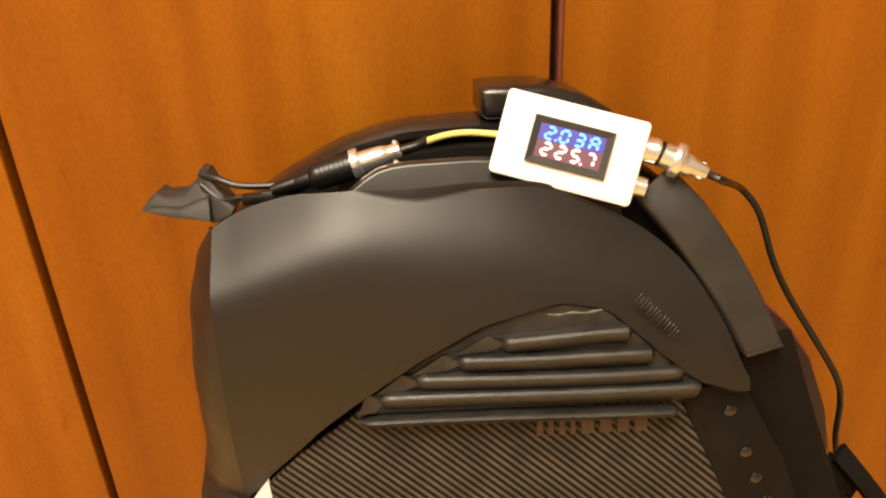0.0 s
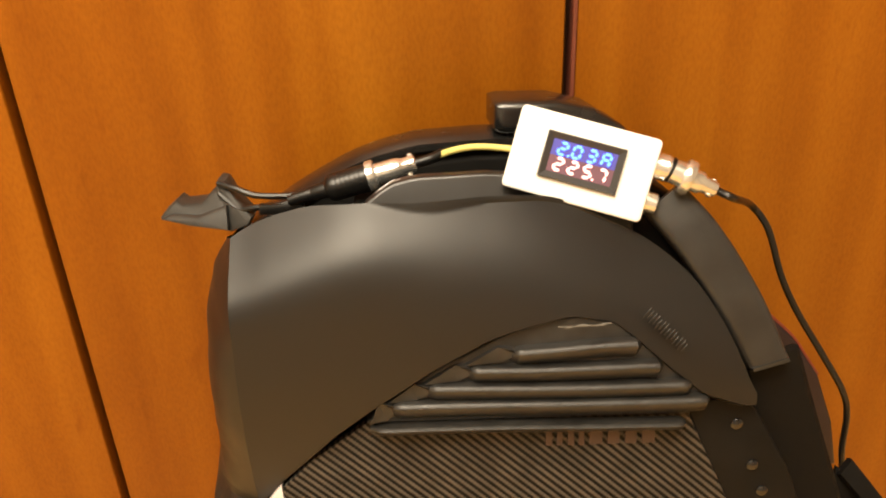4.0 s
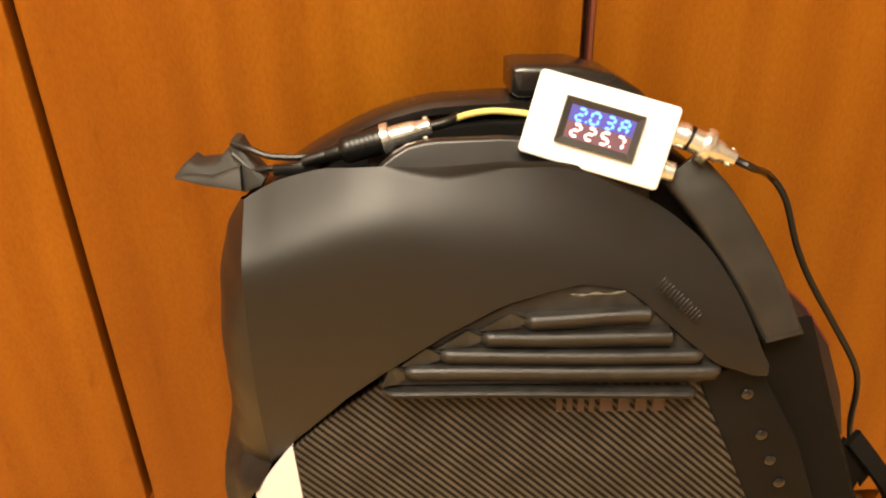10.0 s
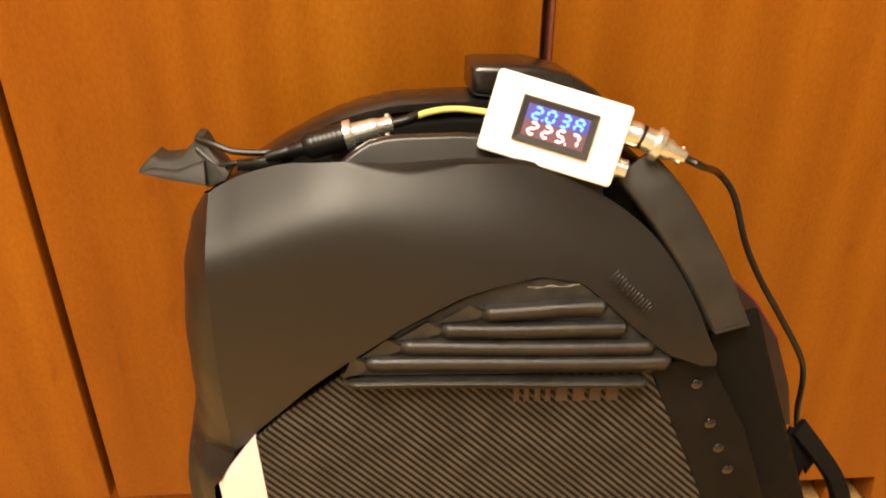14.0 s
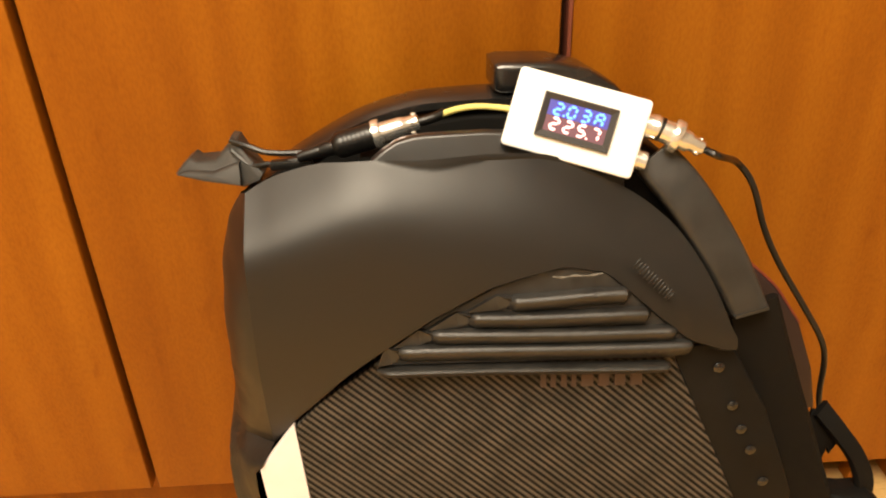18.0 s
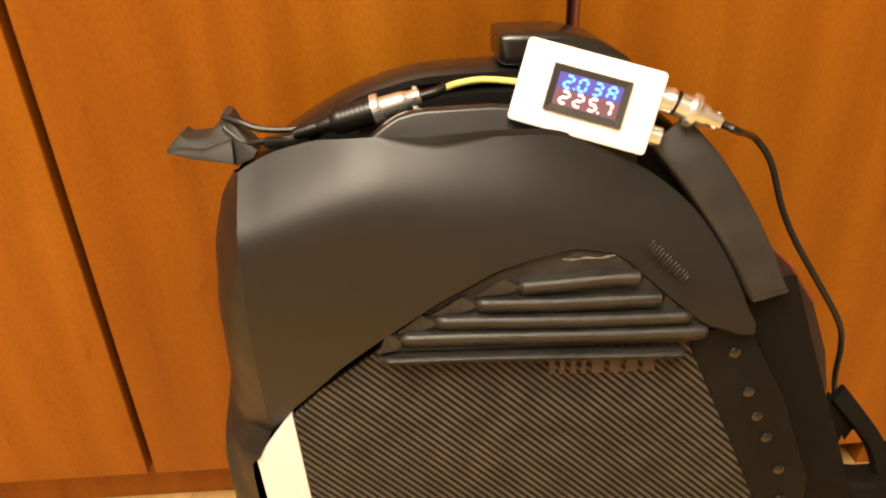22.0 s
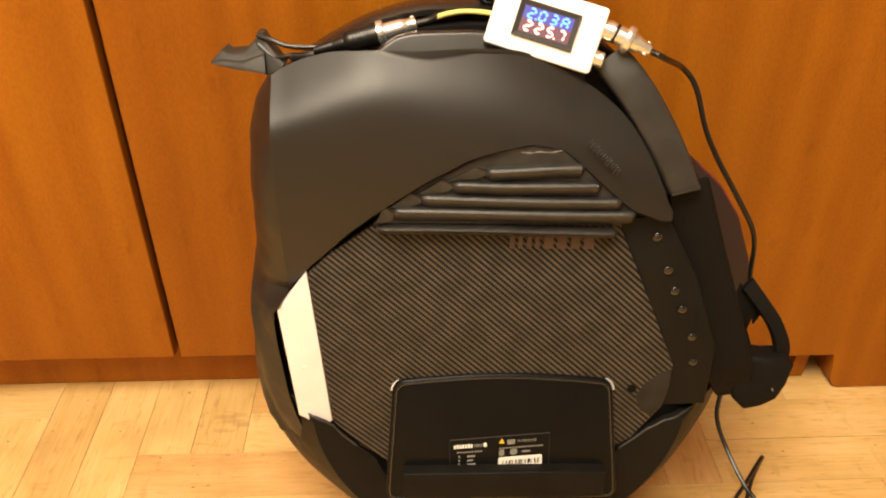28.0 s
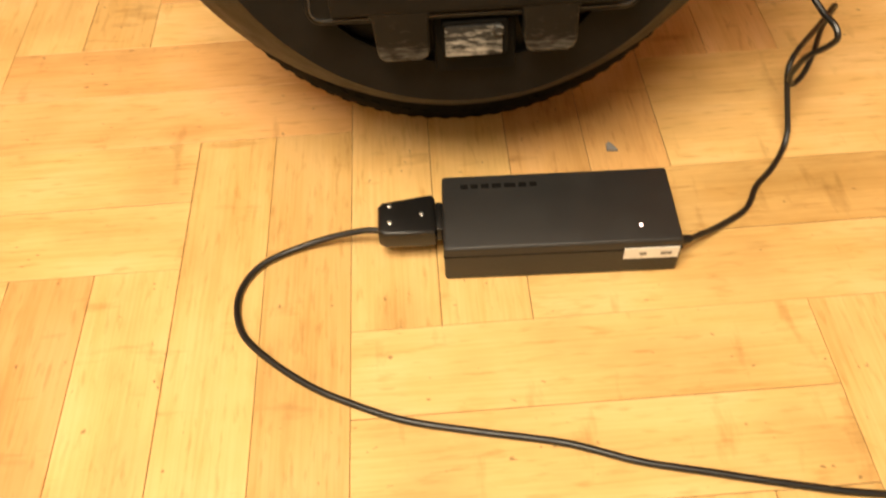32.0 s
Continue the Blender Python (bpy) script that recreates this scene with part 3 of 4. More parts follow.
def cover():
    """The soft cover: front face from its cut lower edge up over the top, folded back at one side."""
    rows = []

    def soften(table, x, step, n):
        return sum(lerp(table, max(-0.161, min(0.166, x + step * k))) for k in range(-n, n + 1)) / (2 * n + 1)

    def front_depth(x, z):
        fold = soften(FOLD, x, 0.0015, 3)
        if z > fold:
            return front_depth(x, fold - 0.0001) + 0.22 * (z - fold) - 0.0006 * min(1.0, (z - fold) / 0.0008)
        w = soften(BLUNT, x, 0.005, 3)
        v = (z - soften(BEND, x, 0.005, 3)) / w
        d = -0.1190 + soften(SLOPE, x, 0.005, 3) * w * (v if v > 20 else math.log1p(math.exp(v)))
        e = min(1.0, max(0.0, (x - 0.10) / 0.062))
        low = max(0.0, (0.475 - z) / 0.115)
        return d + 0.002 * e * e + 0.003 * max(0.0, (-0.01 - x) / 0.148) ** 2 + (0.009 + 0.016 * max(0.0, min(1.0, (0.03 - x) / 0.12))) * low * low
    nv = 34

    def column(x):
        lo = soften(LOW, x, 0.0018, 2)
        hi = max(soften(HIGH, x, 0.0018, 4), lo + 0.002)
        r = []
        for v in range(nv + 1):
            z = lo + (hi - lo) * (1 - (1 - v / nv) ** 1.4)
            r.append(Vector((x, front_depth(x, z), z)))
        return r
    crease = column(-0.1545)
    rows.append(crease)
    for i in range(1, 73):
        rows.append(column(-0.1545 + 0.3155 * i / 72))
    bm = skin(rows)
    # side of the cover: a sharp crease at the top that rounds off lower down, then a crumpled skirt beside the bare strip
    inner = list(reversed(crease)) + [Vector((x, y, z)) for x, y, z in ((-0.1615, -0.1060, 0.3530), (-0.1680, -0.1020, 0.3440), (-0.1690, -0.0985, 0.330), (-0.1680, -0.0975, 0.310), (-0.1660, -0.0970, 0.290), (-0.1640, -0.0965, 0.270), (-0.1615, -0.0955, 0.250), (-0.1575, -0.0930, 0.230), (-0.1530, -0.0900, 0.212), (-0.1470, -0.0880, 0.195))]
    n = len(inner) - 1
    roundness = [(0.34, 0.10), (0.40, 0.15), (0.43, 0.65), (0.47, 0.65), (0.505, 0.1), (0.53, 0.0)]
    side = []
    for k, q in enumerate(inner):
        z = min(0.533, q.z - 0.012 - 0.006 * max(0.0, (q.z - 0.50) / 0.045)) if q.z > 0.36 else q.z - 0.012
        out = Vector((lerp(FLAP, z), -0.020, z))
        g = lerp(roundness, q.z)
        bend = Vector((out.x + 0.001, q.y * (0.62 + 0.36 * g), (q.z + z) / 2))
        slack = min(1.0, max(0.0, (0.40 - z) / 0.08))
        ring = []
        for w in range(15):
            u = w / 14
            p = q * (1 - u) ** 2 + bend * (2 * u * (1 - u)) + out * u * u
            hump = math.sin(math.pi * u)
            p.y -= slack * 0.0045 * math.sin(k * 1.3 + w * 0.9) * math.sin(k * 0.45 + 1.0) * hump
            p.x -= (0.0005 + 0.0016 * slack) * math.sin(k * 0.8 + w * 0.5) * hump
            # slanting pinch where the side was folded
            p.y -= 0.0030 * math.exp(-((p.z - 0.400 + 0.9 * (p.x + 0.165)) / 0.006) ** 2) * hump
            ring.append(p)
        ring += [out + Vector((0.002, 0.03, 0)), out + Vector((0.010, 0.07, 0)), out + Vector((0.024, 0.12, -0.03 * max(0.0, (z - 0.325) / 0.196)))]
        side.append(ring)
    cut = next(k for k, q in enumerate(inner) if q.z < 0.372)
    part("cover_side", skin(side[:cut + 1]), PAD, W, "folded side of the soft cover")
    part("side_skirt", skin(side[cut:]), FLAPCLOTH, W, "crumpled dark cover skirt running down beside the bare strip")
    geom = bmesh.ops.extrude_face_region(bm, geom=bm.faces[:])
    for v in geom["geom"]:
        if isinstance(v, bmesh.types.BMVert):
            v.co.y += 0.0060
            v.co.z -= 0.0035
    part("soft_cover", bm, PAD, W, "smooth matte dark grey soft cover over the top")
    # filling behind the cover, which carries the top
    out = [(-0.172, 0.36), (-0.172, 0.47), (-0.150, 0.505), (-0.11, 0.528), (-0.04, 0.540), (0.05, 0.538), (0.10, 0.515), (0.125, 0.49), (0.155, 0.43), (0.05, 0.40)]
    part("top_filling", slab(out, -0.052, 0.085, 0.02, 4), SHELL, W)
    gap = [(0.04, 0.545), (0.07, 0.562), (0.100, 0.562), (0.120, 0.550), (0.150, 0.505), (0.172, 0.455), (0.165, 0.43), (0.14, 0.44), (0.10, 0.50)]
    part("edge_filling", slab(gap, -0.066, 0.07, 0.006, 3), SHELL, W)


cover()


def ribs():
    out = [(-0.080, 0.430), (-0.040, 0.462), (0.0, 0.482), (0.030, 0.492), (0.050, 0.494), (0.072, 0.488), (0.088, 0.474), (0.112, 0.452), (0.133, 0.437), (0.118, 0.424)]
    part("rib_base", slab(out, -0.1125, -0.1, 0.002), RIB, W)
    lines = [(-0.078, 0.4315, 0.117, 0.4245), (-0.067, 0.4445, 0.131, 0.4385), (-0.045, 0.4555, 0.120, 0.4490), (-0.020, 0.4665, 0.101, 0.4625), (0.006, 0.477, 0.087, 0.4780)]
    for k, (xa, za, xb, zb) in enumerate(lines):
        rows = []
        n = 60
        for i in range(n + 1):
            t = i / n
            x = xa + (xb - xa) * t
            z = za + (zb - za) * t - 0.0062 + 0.0006 * math.sin(t * 5 + k)
            tip = min(1.0, t * (xb - xa) / 0.007, (1 - t) * (xb - xa) / 0.004)
            h = 0.0056 * (0.45 + 0.55 * tip) * (0.62 if k == 0 else 1)
            d = 0.0110 * (0.35 + 0.65 * tip)
            rows.append([(x, -0.110 - d * p, z + h * q) for p, q in ((0, 1.12), (0.60, 1.11), (0.78, 1.06), (0.84, 1.0), (0.975, 0.68), (0.98, 0.60), (0.90, 0.20), (0.77, -0.2), (0.60, -0.6), (0.42, -0.95), (0.25, -1.1), (0, -1.1))])
        part("rib", skin(rows, closed_v=True, caps=True), RIB, W)
    # slanting facets that close the ribs' ends against the cover
    for (xp, zp, _, _), (xa, za, _, _) in zip(lines, lines[1:]):
        ring = [(xa + 0.003, -0.1190, za - 0.0005), (xa - 0.005, -0.1150, za + 0.0002), (xp + 0.001, -0.1165, zp + 0.0002), (0.3 * xp + 0.7 * xa + 0.003, -0.1150, zp + 0.0005), (xa + 0.006, -0.1165, za - 0.0050)]
        part("rib_end", skin([ring, [(x, -0.106, z) for x, y, z in ring]], closed_v=True, caps=True), RIB, W, smooth=False)
    part("torn_edge", tube([(0.036, -0.1165, 0.4890), (0.043, -0.1168, 0.4884), (0.050, -0.1166, 0.4892), (0.058, -0.1168, 0.4886), (0.068, -0.1165, 0.4898)], lambda t: 0.0003 + 0.0005 * math.sin(9 * t) ** 2, 6, 4), TORN, W, "pale torn edge of the foam")
    # embossed mark on the cover beside the ribs, as plain bars
    for i in range(14):
        p = Vector((0.0885 + 0.0018 * i, 0, 0.4960 - 0.00185 * i))
        bm = block(-0.0006, 0.0006, -0.0995, -0.0987, -0.0040 + 0.0012 * (i % 2), 0.0040 - 0.001 * (i % 3 == 1), 0.0003, 1)
        bm.transform(Matrix.Translation((p.x, -0.0192 + 0.0032 * max(0, (p.x - 0.10) / 0.062) ** 2 * 4, p.z)) @ Matrix.Rotation(radians(40), 4, "Y"))
        part("embossed_bar", bm, EMBOSS, W)
    # maker's mark half hidden under the lowest rib, as plain bars
    x = 0.031
    for wdt, gap in ((0.004, 0.003), (0.0035, 0.0035), (0.004, 0.003), (0.0035, 0.0035), (0.008, 0.0035), (0.0075, 0.0035), (0.0075, 0.0035), (0.008, 0.0)):
        part("mark_bar", block(x, x + wdt, -0.1055, -0.104, 0.4025 - (x - 0.031) * 0.03, 0.4155 - (x - 0.031) * 0.03, 0.0003, 1), LOGO, W)
        x += wdt + gap


ribs()


def pedal():
    tilt = Matrix.Translation((0, -0.1105, 0.215)) @ Matrix.Rotation(radians(-8), 4, "X")

    def put(bm):
        bm.transform(tilt)
        return bm
    out = rounded(-0.0680, -0.062, 0.1265, 0.061, 0.012)
    out = [(x + 0.022 * (0.064 - z) / 0.126 * (-1 if x < 0.02 else 1) * 0.5, z - 0.004 * (x / 0.2)) for x, z in out]
    k = next(i for i in range(len(out)) if out[i][0] < 0.02 and out[i - 1][0] > 0.02 and out[i][1] > 0)
    (xr, zr), (xl, zl) = out[k - 1], out[k]
    out[k:k] = [(xr + (xl - xr) * i / 8, zr + (zl - zr) * i / 8 + 0.0055 * math.sin(math.pi * i / 8)) for i in range(1, 8)]
    p = part("pedal", put(slab(out, -0.006, 0.002, 0.003, 3)), PLATE, W, "folded black pedal plate with silver corners")
    edge = []
    ring = inset(out, -0.0012)
    lo, hi = -0.0045, 0.0015
    n = len(ring)
    left = [q for q in ring if q[0] < -0.0635 and q[1] > -0.046]
    left.sort(key=lambda q: q[1])
    rows = [[(x + 0.0004, lo + 0.001, z), (x - 0.0006, (lo + hi) / 2, z), (x + 0.0004, hi, z), (x + 0.0016, (lo + hi) / 2, z)] for x, z in left]
    part("silver_edge", put(skin(rows, closed_v=True, caps=True)), SILVER, p, "silver edge trim")
    border = inset(out, 0.0022)
    rows = []
    for (x, z), (x2, z2) in zip(border, inset(out, 0.0052)):
        rows.append([(x, -0.0052, z), ((2 * x + x2) / 3, -0.0072, (2 * z + z2) / 3), ((x + 2 * x2) / 3, -0.0072, (z + 2 * z2) / 3), (x2, -0.0056, z2)])
    part("pedal_border", put(skin(rows, closed_u=True)), GLOSS, p, "raised black border of the pedal")
    right = [q for q in ring if q[0] > 0.119 and q[1] > 0.040]
    right.sort(key=lambda q: q[1])
    rows = [[(x, lo, z), (x + 0.0012, (lo + hi) / 2, z), (x, hi, z), (x - 0.0022, (lo + hi) / 2, z)] for x, z in right]
    part("silver_corner", put(skin(rows, closed_v=True, caps=True)), SILVER, p, "silver corner trim")
    y = -0.0066

    def flat(name, x0, z0, x1, z1, mat, r=0.0):
        o = rounded(x0, z0, x1, z1, r, 3) if r else [(x0, z0), (x1, z0), (x1, z1), (x0, z1)]
        o = [(a, b - 0.0015 + 0.06 * (a - 0.02)) for a, b in o]
        part(name, put(slab(o, y, y + 0.0012, 0.0001, 1)), mat, p)
    # printed plate: bars for words that cannot be read
    flat("sticker", 0.0255, -0.0285, 0.0655, -0.0165, LABEL, 0.002)
    for i in range(12):
        flat("print_bar", 0.029 + i * 0.0029, -0.0245, 0.0303 + i * 0.0029 + 0.0006 * (i % 3), -0.0195, GLOSS)
    y = -0.0068
    for i in range(7):
        flat("print_bar", -0.0150 + 0.0025 * i, -0.0040, -0.0131 + 0.0025 * i, -0.0008 + 0.0006 * (i % 2), LABEL)
    for i in range(4):
        flat("print_bar", 0.0035 + 0.0019 * i, -0.0038, 0.0046 + 0.0019 * i, -0.0010, PRINT)
    flat("print_mark", 0.0118, -0.0040, 0.0150, -0.0002, LABEL, 0.0014)
    for i in range(9):
        flat("print_bar", -0.0120 + 0.0026 * i, -0.0088, -0.0103 + 0.0026 * i, -0.0076, PRINT)
    # thin printed frame of the plate
    for x0, z0, x1, z1 in ((-0.0190, 0.0050, 0.0720, 0.0054), (-0.0190, -0.0320, -0.0187, 0.0050), (0.0717, -0.0320, 0.0720, 0.0050)):
        flat("print_frame", x0, z0, x1, z1, SUBPRINT)
    for i in range(4):
        flat("print_line", -0.011, -0.0135 - i * 0.0042, -0.0095, -0.0115 - i * 0.0042, PRINT)
        flat("print_line", -0.003, -0.0135 - i * 0.0042, 0.0045 - 0.002 * (i % 2), -0.0120 - i * 0.0042, PRINT)
    tri = [(0.0262, -0.003), (0.0312, -0.003), (0.0287, 0.0018)]
    part("warning_mark", put(slab(tri, y, y + 0.001, 0.0001, 1)), WARN, p)
    flat("print_line", 0.0335, -0.0035, 0.0405, 0.0010, PRINT)
    words = bpy.data.curves.new("warning_word", "FONT")
    words.body, words.size, words.extrude = "WARNING", 0.0036, 0.0002
    word = new("warning_word", words)
    bpy.context.view_layer.update()
    bm = bmesh.new()
    bm.from_mesh(bpy.data.meshes.new_from_object(word.evaluated_get(bpy.context.evaluated_depsgraph_get())))
    bpy.data.objects.remove(word)
    bm.transform(Matrix.Translation((0.0425, y, -0.0020)) @ Matrix.Rotation(radians(-3.4), 4, "Y") @ Matrix.Rotation(radians(90), 4, "X"))
    part("warning_word", put(bm), PRINT, p, "small grey printed word", False)
    for i in range(14):
        flat("print_bar", 0.0265 + 0.0029 * i, -0.0077, 0.0284 + 0.0029 * i, -0.0066, PRINT)
    flat("print_mark", 0.0260, -0.0150, 0.0308, -0.0085, PRINT, 0.002)
    flat("print_mark", 0.0360, -0.0145, 0.0428, -0.0085, PRINT, 0.0028)
    flat("print_line", 0.0470, -0.0125, 0.0545, -0.0112, PRINT)
    # hinge: cross bar, two lugs, axle block
    bar = [(-0.061, 0.1645), (0.121, 0.1625), (0.1225, 0.189), (0.06, 0.1915), (-0.061, 0.193)]
    h = part("hinge_bar", slab(bar, -0.1325, -0.116, 0.0016), FENDER, W, "dark hinge bar under the pedal")
    for x0, x1 in ((-0.036, 0.001), (0.060, 0.097)):
        o = [(x0 + 0.0015, 0.1365), (x0 + 0.003, 0.1315), (x0 + 0.007, 0.1293), (x1 - 0.007, 0.129), (x1 - 0.003, 0.1310), (x1 - 0.001, 0.1360), (x1 - 0.001, 0.160), (x1 + 0.002, 0.166), (x0 - 0.003, 0.166), (x0, 0.160)]
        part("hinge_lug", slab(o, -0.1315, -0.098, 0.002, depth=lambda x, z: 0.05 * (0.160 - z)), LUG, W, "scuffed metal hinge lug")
    # solid black block in place of the deep recess, its colour the shade
    part("axle_recess_shade", block(0.003, 0.057, -0.118, -0.085, 0.112, 0.165, 0.002), DARK, W)
    a = part("axle_block", slab(rounded(0.008, 0.126, 0.052, 0.152, 0.003), -0.124, -0.10, 0.002), DARK, W)
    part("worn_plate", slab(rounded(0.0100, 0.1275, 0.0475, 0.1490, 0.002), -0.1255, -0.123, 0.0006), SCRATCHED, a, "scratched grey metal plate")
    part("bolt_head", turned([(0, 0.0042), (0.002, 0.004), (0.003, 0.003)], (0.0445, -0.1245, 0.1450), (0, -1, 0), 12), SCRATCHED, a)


pedal()


def handle():
    arch = [(-0.158, 0.030, 0.520), (-0.140, 0.030, 0.5315), (-0.116, 0.030, 0.5460), (-0.084, 0.030, 0.5620), (-0.054, 0.030, 0.5710), (-0.026, 0.030, 0.5745), (0.040, 0.032, 0.5740), (0.090, 0.030, 0.560), (0.130, 0.03, 0.53)]
    path = smooth_path(arch, 6)
    rows = []
    for i, q in enumerate(path):
        d = (path[min(i + 1, len(path) - 1)] - path[max(i - 1, 0)]).normalized()
        up = Vector((-d.z, 0, d.x))
        rows.append([q + up * (0.0070 * c) + Vector((0, 0.024 * s, 0)) for c, s in [(math.copysign(abs(math.cos(a)) ** 0.7, math.cos(a)), math.copysign(abs(math.sin(a)) ** 0.7, math.sin(a))) for a in [k / 14 * 2 * math.pi for k in range(14)]]])
    part("handle", skin(rows, closed_v=True, caps=True), HANDLE, W, "satin black carrying handle arch")
    # fill under the arch, black to paint the shade of the hollow
    part("handle_well_shade", slab([(-0.140, 0.500), (-0.130, 0.526), (-0.105, 0.545), (-0.06, 0.560), (0.0, 0.566), (0.06, 0.564), (0.10, 0.550), (0.12, 0.53), (0.12, 0.50)], 0.012, 0.05, 0.004), DARK, W)
    out = [(-0.082, 0.520), (-0.080, 0.5500), (-0.0736, 0.5575), (-0.066, 0.5630), (-0.0577, 0.5675), (-0.048, 0.5697), (-0.0393, 0.5706), (-0.0005, 0.5712), (0.030, 0.569), (0.060, 0.562), (0.09, 0.545), (0.09, 0.52)]
    part("well_rim", slab(out, -0.068, -0.058, 0.002, 4, depth=lambda x, z: 0.30 * (z - 0.56)), RIM, W, "satin black rim of the handle well")
    # black block added behind the rim as painted shade in the well
    part("well_floor_shade", block(-0.085, 0.10, -0.057, 0.012, 0.530, 0.5475, 0.002), DARK, W)
    # thin chrome lip and dark seam along the cover's edge
    grip = [(0.016, 0.602), (0.022, 0.6035), (0.06, 0.6025), (0.085, 0.596), (0.105, 0.584), (0.122, 0.566), (0.112, 0.556), (0.088, 0.572), (0.05, 0.580), (0.020, 0.581), (0.0155, 0.584)]
    part("grip", slab([(x - 0.0025, z + 0.0003) for x, z in grip], 0.004, 0.066, 0.006, 4), HANDLE, W, "thick padded black grip on the handle")


handle()


# ---- strap ----
def ribbon(pts, widths, thick, k=8, padded=False):
    """A flat band: centre points with the direction of their width."""
    c = smooth_path([p for p, _ in pts], k)
    wd = smooth_path([Vector(v).normalized() * w for (_, v), w in zip(pts, widths)], k)
    rows = []
    for i, q in enumerate(c):
        d = (c[min(i + 1, len(c) - 1)] - c[max(i - 1, 0)]).normalized()
        w = wd[i] / 2
        nrm = d.cross(w).normalized() * (thick / 2)
        if padded:
            rows.append([q + w * math.copysign(abs(math.cos(a)) ** 0.42, math.cos(a)) + nrm * math.copysign(abs(math.sin(a)) ** 0.55, math.sin(a)) for a in [(j + 0.5) * math.pi / 12 for j in range(24)]])
            continue
        e = 0.86
        rows.append([q + w * e + nrm, q + w, q + w * e - nrm, q - w * e - nrm, q - w, q - w * e + nrm])
    return skin(rows, closed_v=True, caps=True)


def strap():
    s = thing("carry_strap", (0.23, -0.05, 0.22), "wide black carrying strap looped over the unicycle's edge", "strap")
    part("sleeve", ribbon([((0.108, -0.072, 0.5520), (0.80, 0.15, 0.58)), ((0.129, -0.083, 0.5265), (0.83, 0.15, 0.53)), ((0.153, -0.091, 0.488), (0.90, 0.10, 0.42)), ((0.1725, -0.095, 0.4490), (0.97, 0.05, 0.22))], [0.029, 0.0300, 0.0290, 0.0265], 0.016, 8, True), SLEEVE, s, "smooth leatherette sleeve")
    part("sleeve_hem", ribbon([((0.1718, -0.0945, 0.4505), (0.97, 0.05, 0.22)), ((0.1729, -0.0945, 0.4483), (0.97, 0.05, 0.22))], [0.0275, 0.0275], 0.0180, 3), SLEEVE, s)
    part("belt", ribbon([((0.178, -0.089, 0.450), (0.92, -0.1, 0.36)), ((0.200, -0.085, 0.380), (0.94, -0.1, 0.32)), ((0.2215, -0.082, 0.321), (0.94, -0.1, 0.32)), ((0.243, -0.076, 0.263), (0.94, -0.15, 0.3)), ((0.257, -0.066, 0.228), (0.92, -0.2, 0.3))], [0.036, 0.043, 0.045, 0.045, 0.034], 0.007), STRAP, s, "wide black webbing belt")
    # loop at the lower end with its plastic buckle
    part("buckle", slab([(0.252, 0.232), (0.256, 0.222), (0.268, 0.210), (0.284, 0.2135), (0.298, 0.2215), (0.305, 0.238), (0.309, 0.260), (0.300, 0.268), (0.283, 0.268), (0.266, 0.271), (0.256, 0.262)], -0.075, -0.045, 0.006, 3), STRAP, s, "black folded strap end with buckle")
    part("loop", ribbon([((0.3005, -0.058, 0.246), (0.8, 0.3, 0.1)), ((0.3005, -0.058, 0.270), (0.8, 0.3, 0.25)), ((0.2915, -0.056, 0.294), (0.75, 0.3, 0.5)), ((0.2770, -0.052, 0.315), (0.7, 0.3, 0.6)), ((0.2620, -0.046, 0.334), (0.7, 0.3, 0.6))], [0.018, 0.017, 0.015, 0.015, 0.016], 0.007), STRAP, s, "folded webbing loop")
    part("back_belt", ribbon([((0.200, 0.02, 0.45), (0.2, 1, 0)), ((0.240, 0.03, 0.385), (0.3, 1, 0)), ((0.262, 0.02, 0.320), (0.5, 1, 0)), ((0.272, -0.02, 0.270), (0.7, 0.8, 0)), ((0.276, -0.045, 0.245), (0.7, 0.8, 0))], [0.03, 0.034, 0.034, 0.03, 0.03], 0.006), STRAP, s, "webbing belt running behind")
    part("frayed_end", slab([(0.256, 0.334), (0.268, 0.326), (0.280, 0.300), (0.2745, 0.290), (0.2725, 0.298), (0.269, 0.284), (0.264, 0.292), (0.258, 0.282), (0.250, 0.29)], -0.047, -0.043, 0.001), STRAP, s, "frayed webbing end")
    part("stitch", ribbon([((0.290, -0.0752, 0.236), (1, 0, 0.5)), ((0.292, -0.0752, 0.233), (1, 0, 0.5))], [0.0012, 0.0012], 0.001, 2), PRINT, s)


strap()


def back_pad():
    out = [(0.236, 0.419), (0.262, 0.394), (0.287, 0.358), (0.304, 0.312), (0.312, 0.270), (0.24, 0.26), (0.20, 0.33), (0.20, 0.42)]
    b = part("back_pad", slab(out, 0.050, 0.090, 0.003, 3), MAROON, W, "dark maroon leg pad on the far side")
    part("red_edging", tube([(0.235, 0.053, 0.420), (0.262, 0.053, 0.3945), (0.276, 0.053, 0.3745), (0.2875, 0.053, 0.3575)], 0.0013, 6, 6), REDEDGE, b, "thin red edging")


back_pad()
# ---- meter box ----
BOX = Matrix.Translation((0.0559, 0.4865, 0.5835)) @ Matrix(((0.9407, 0.3041, -0.1501), (-0.2514, 0.3282, -0.9105), (-0.2276, 0.8943, 0.3852))).to_4x4()
SEG = {"0": "abcdef", "1": "bc", "2": "abged", "3": "abgcd", "4": "fgbc", "5": "afgcd", "6": "afgedc", "7": "abc", "8": "abcdefg", "9": "abcdfg", "A": "abcefg", "U": "bcdef"}


def on_box(bm):
    """From the box's face (x right, z up, y into the box) to its own frame."""
    bm.transform(Matrix(((1, 0, 0, 0), (0, 0, 1, 0), (0, -1, 0, 0), (0, 0, 0, 1))))
    return bm


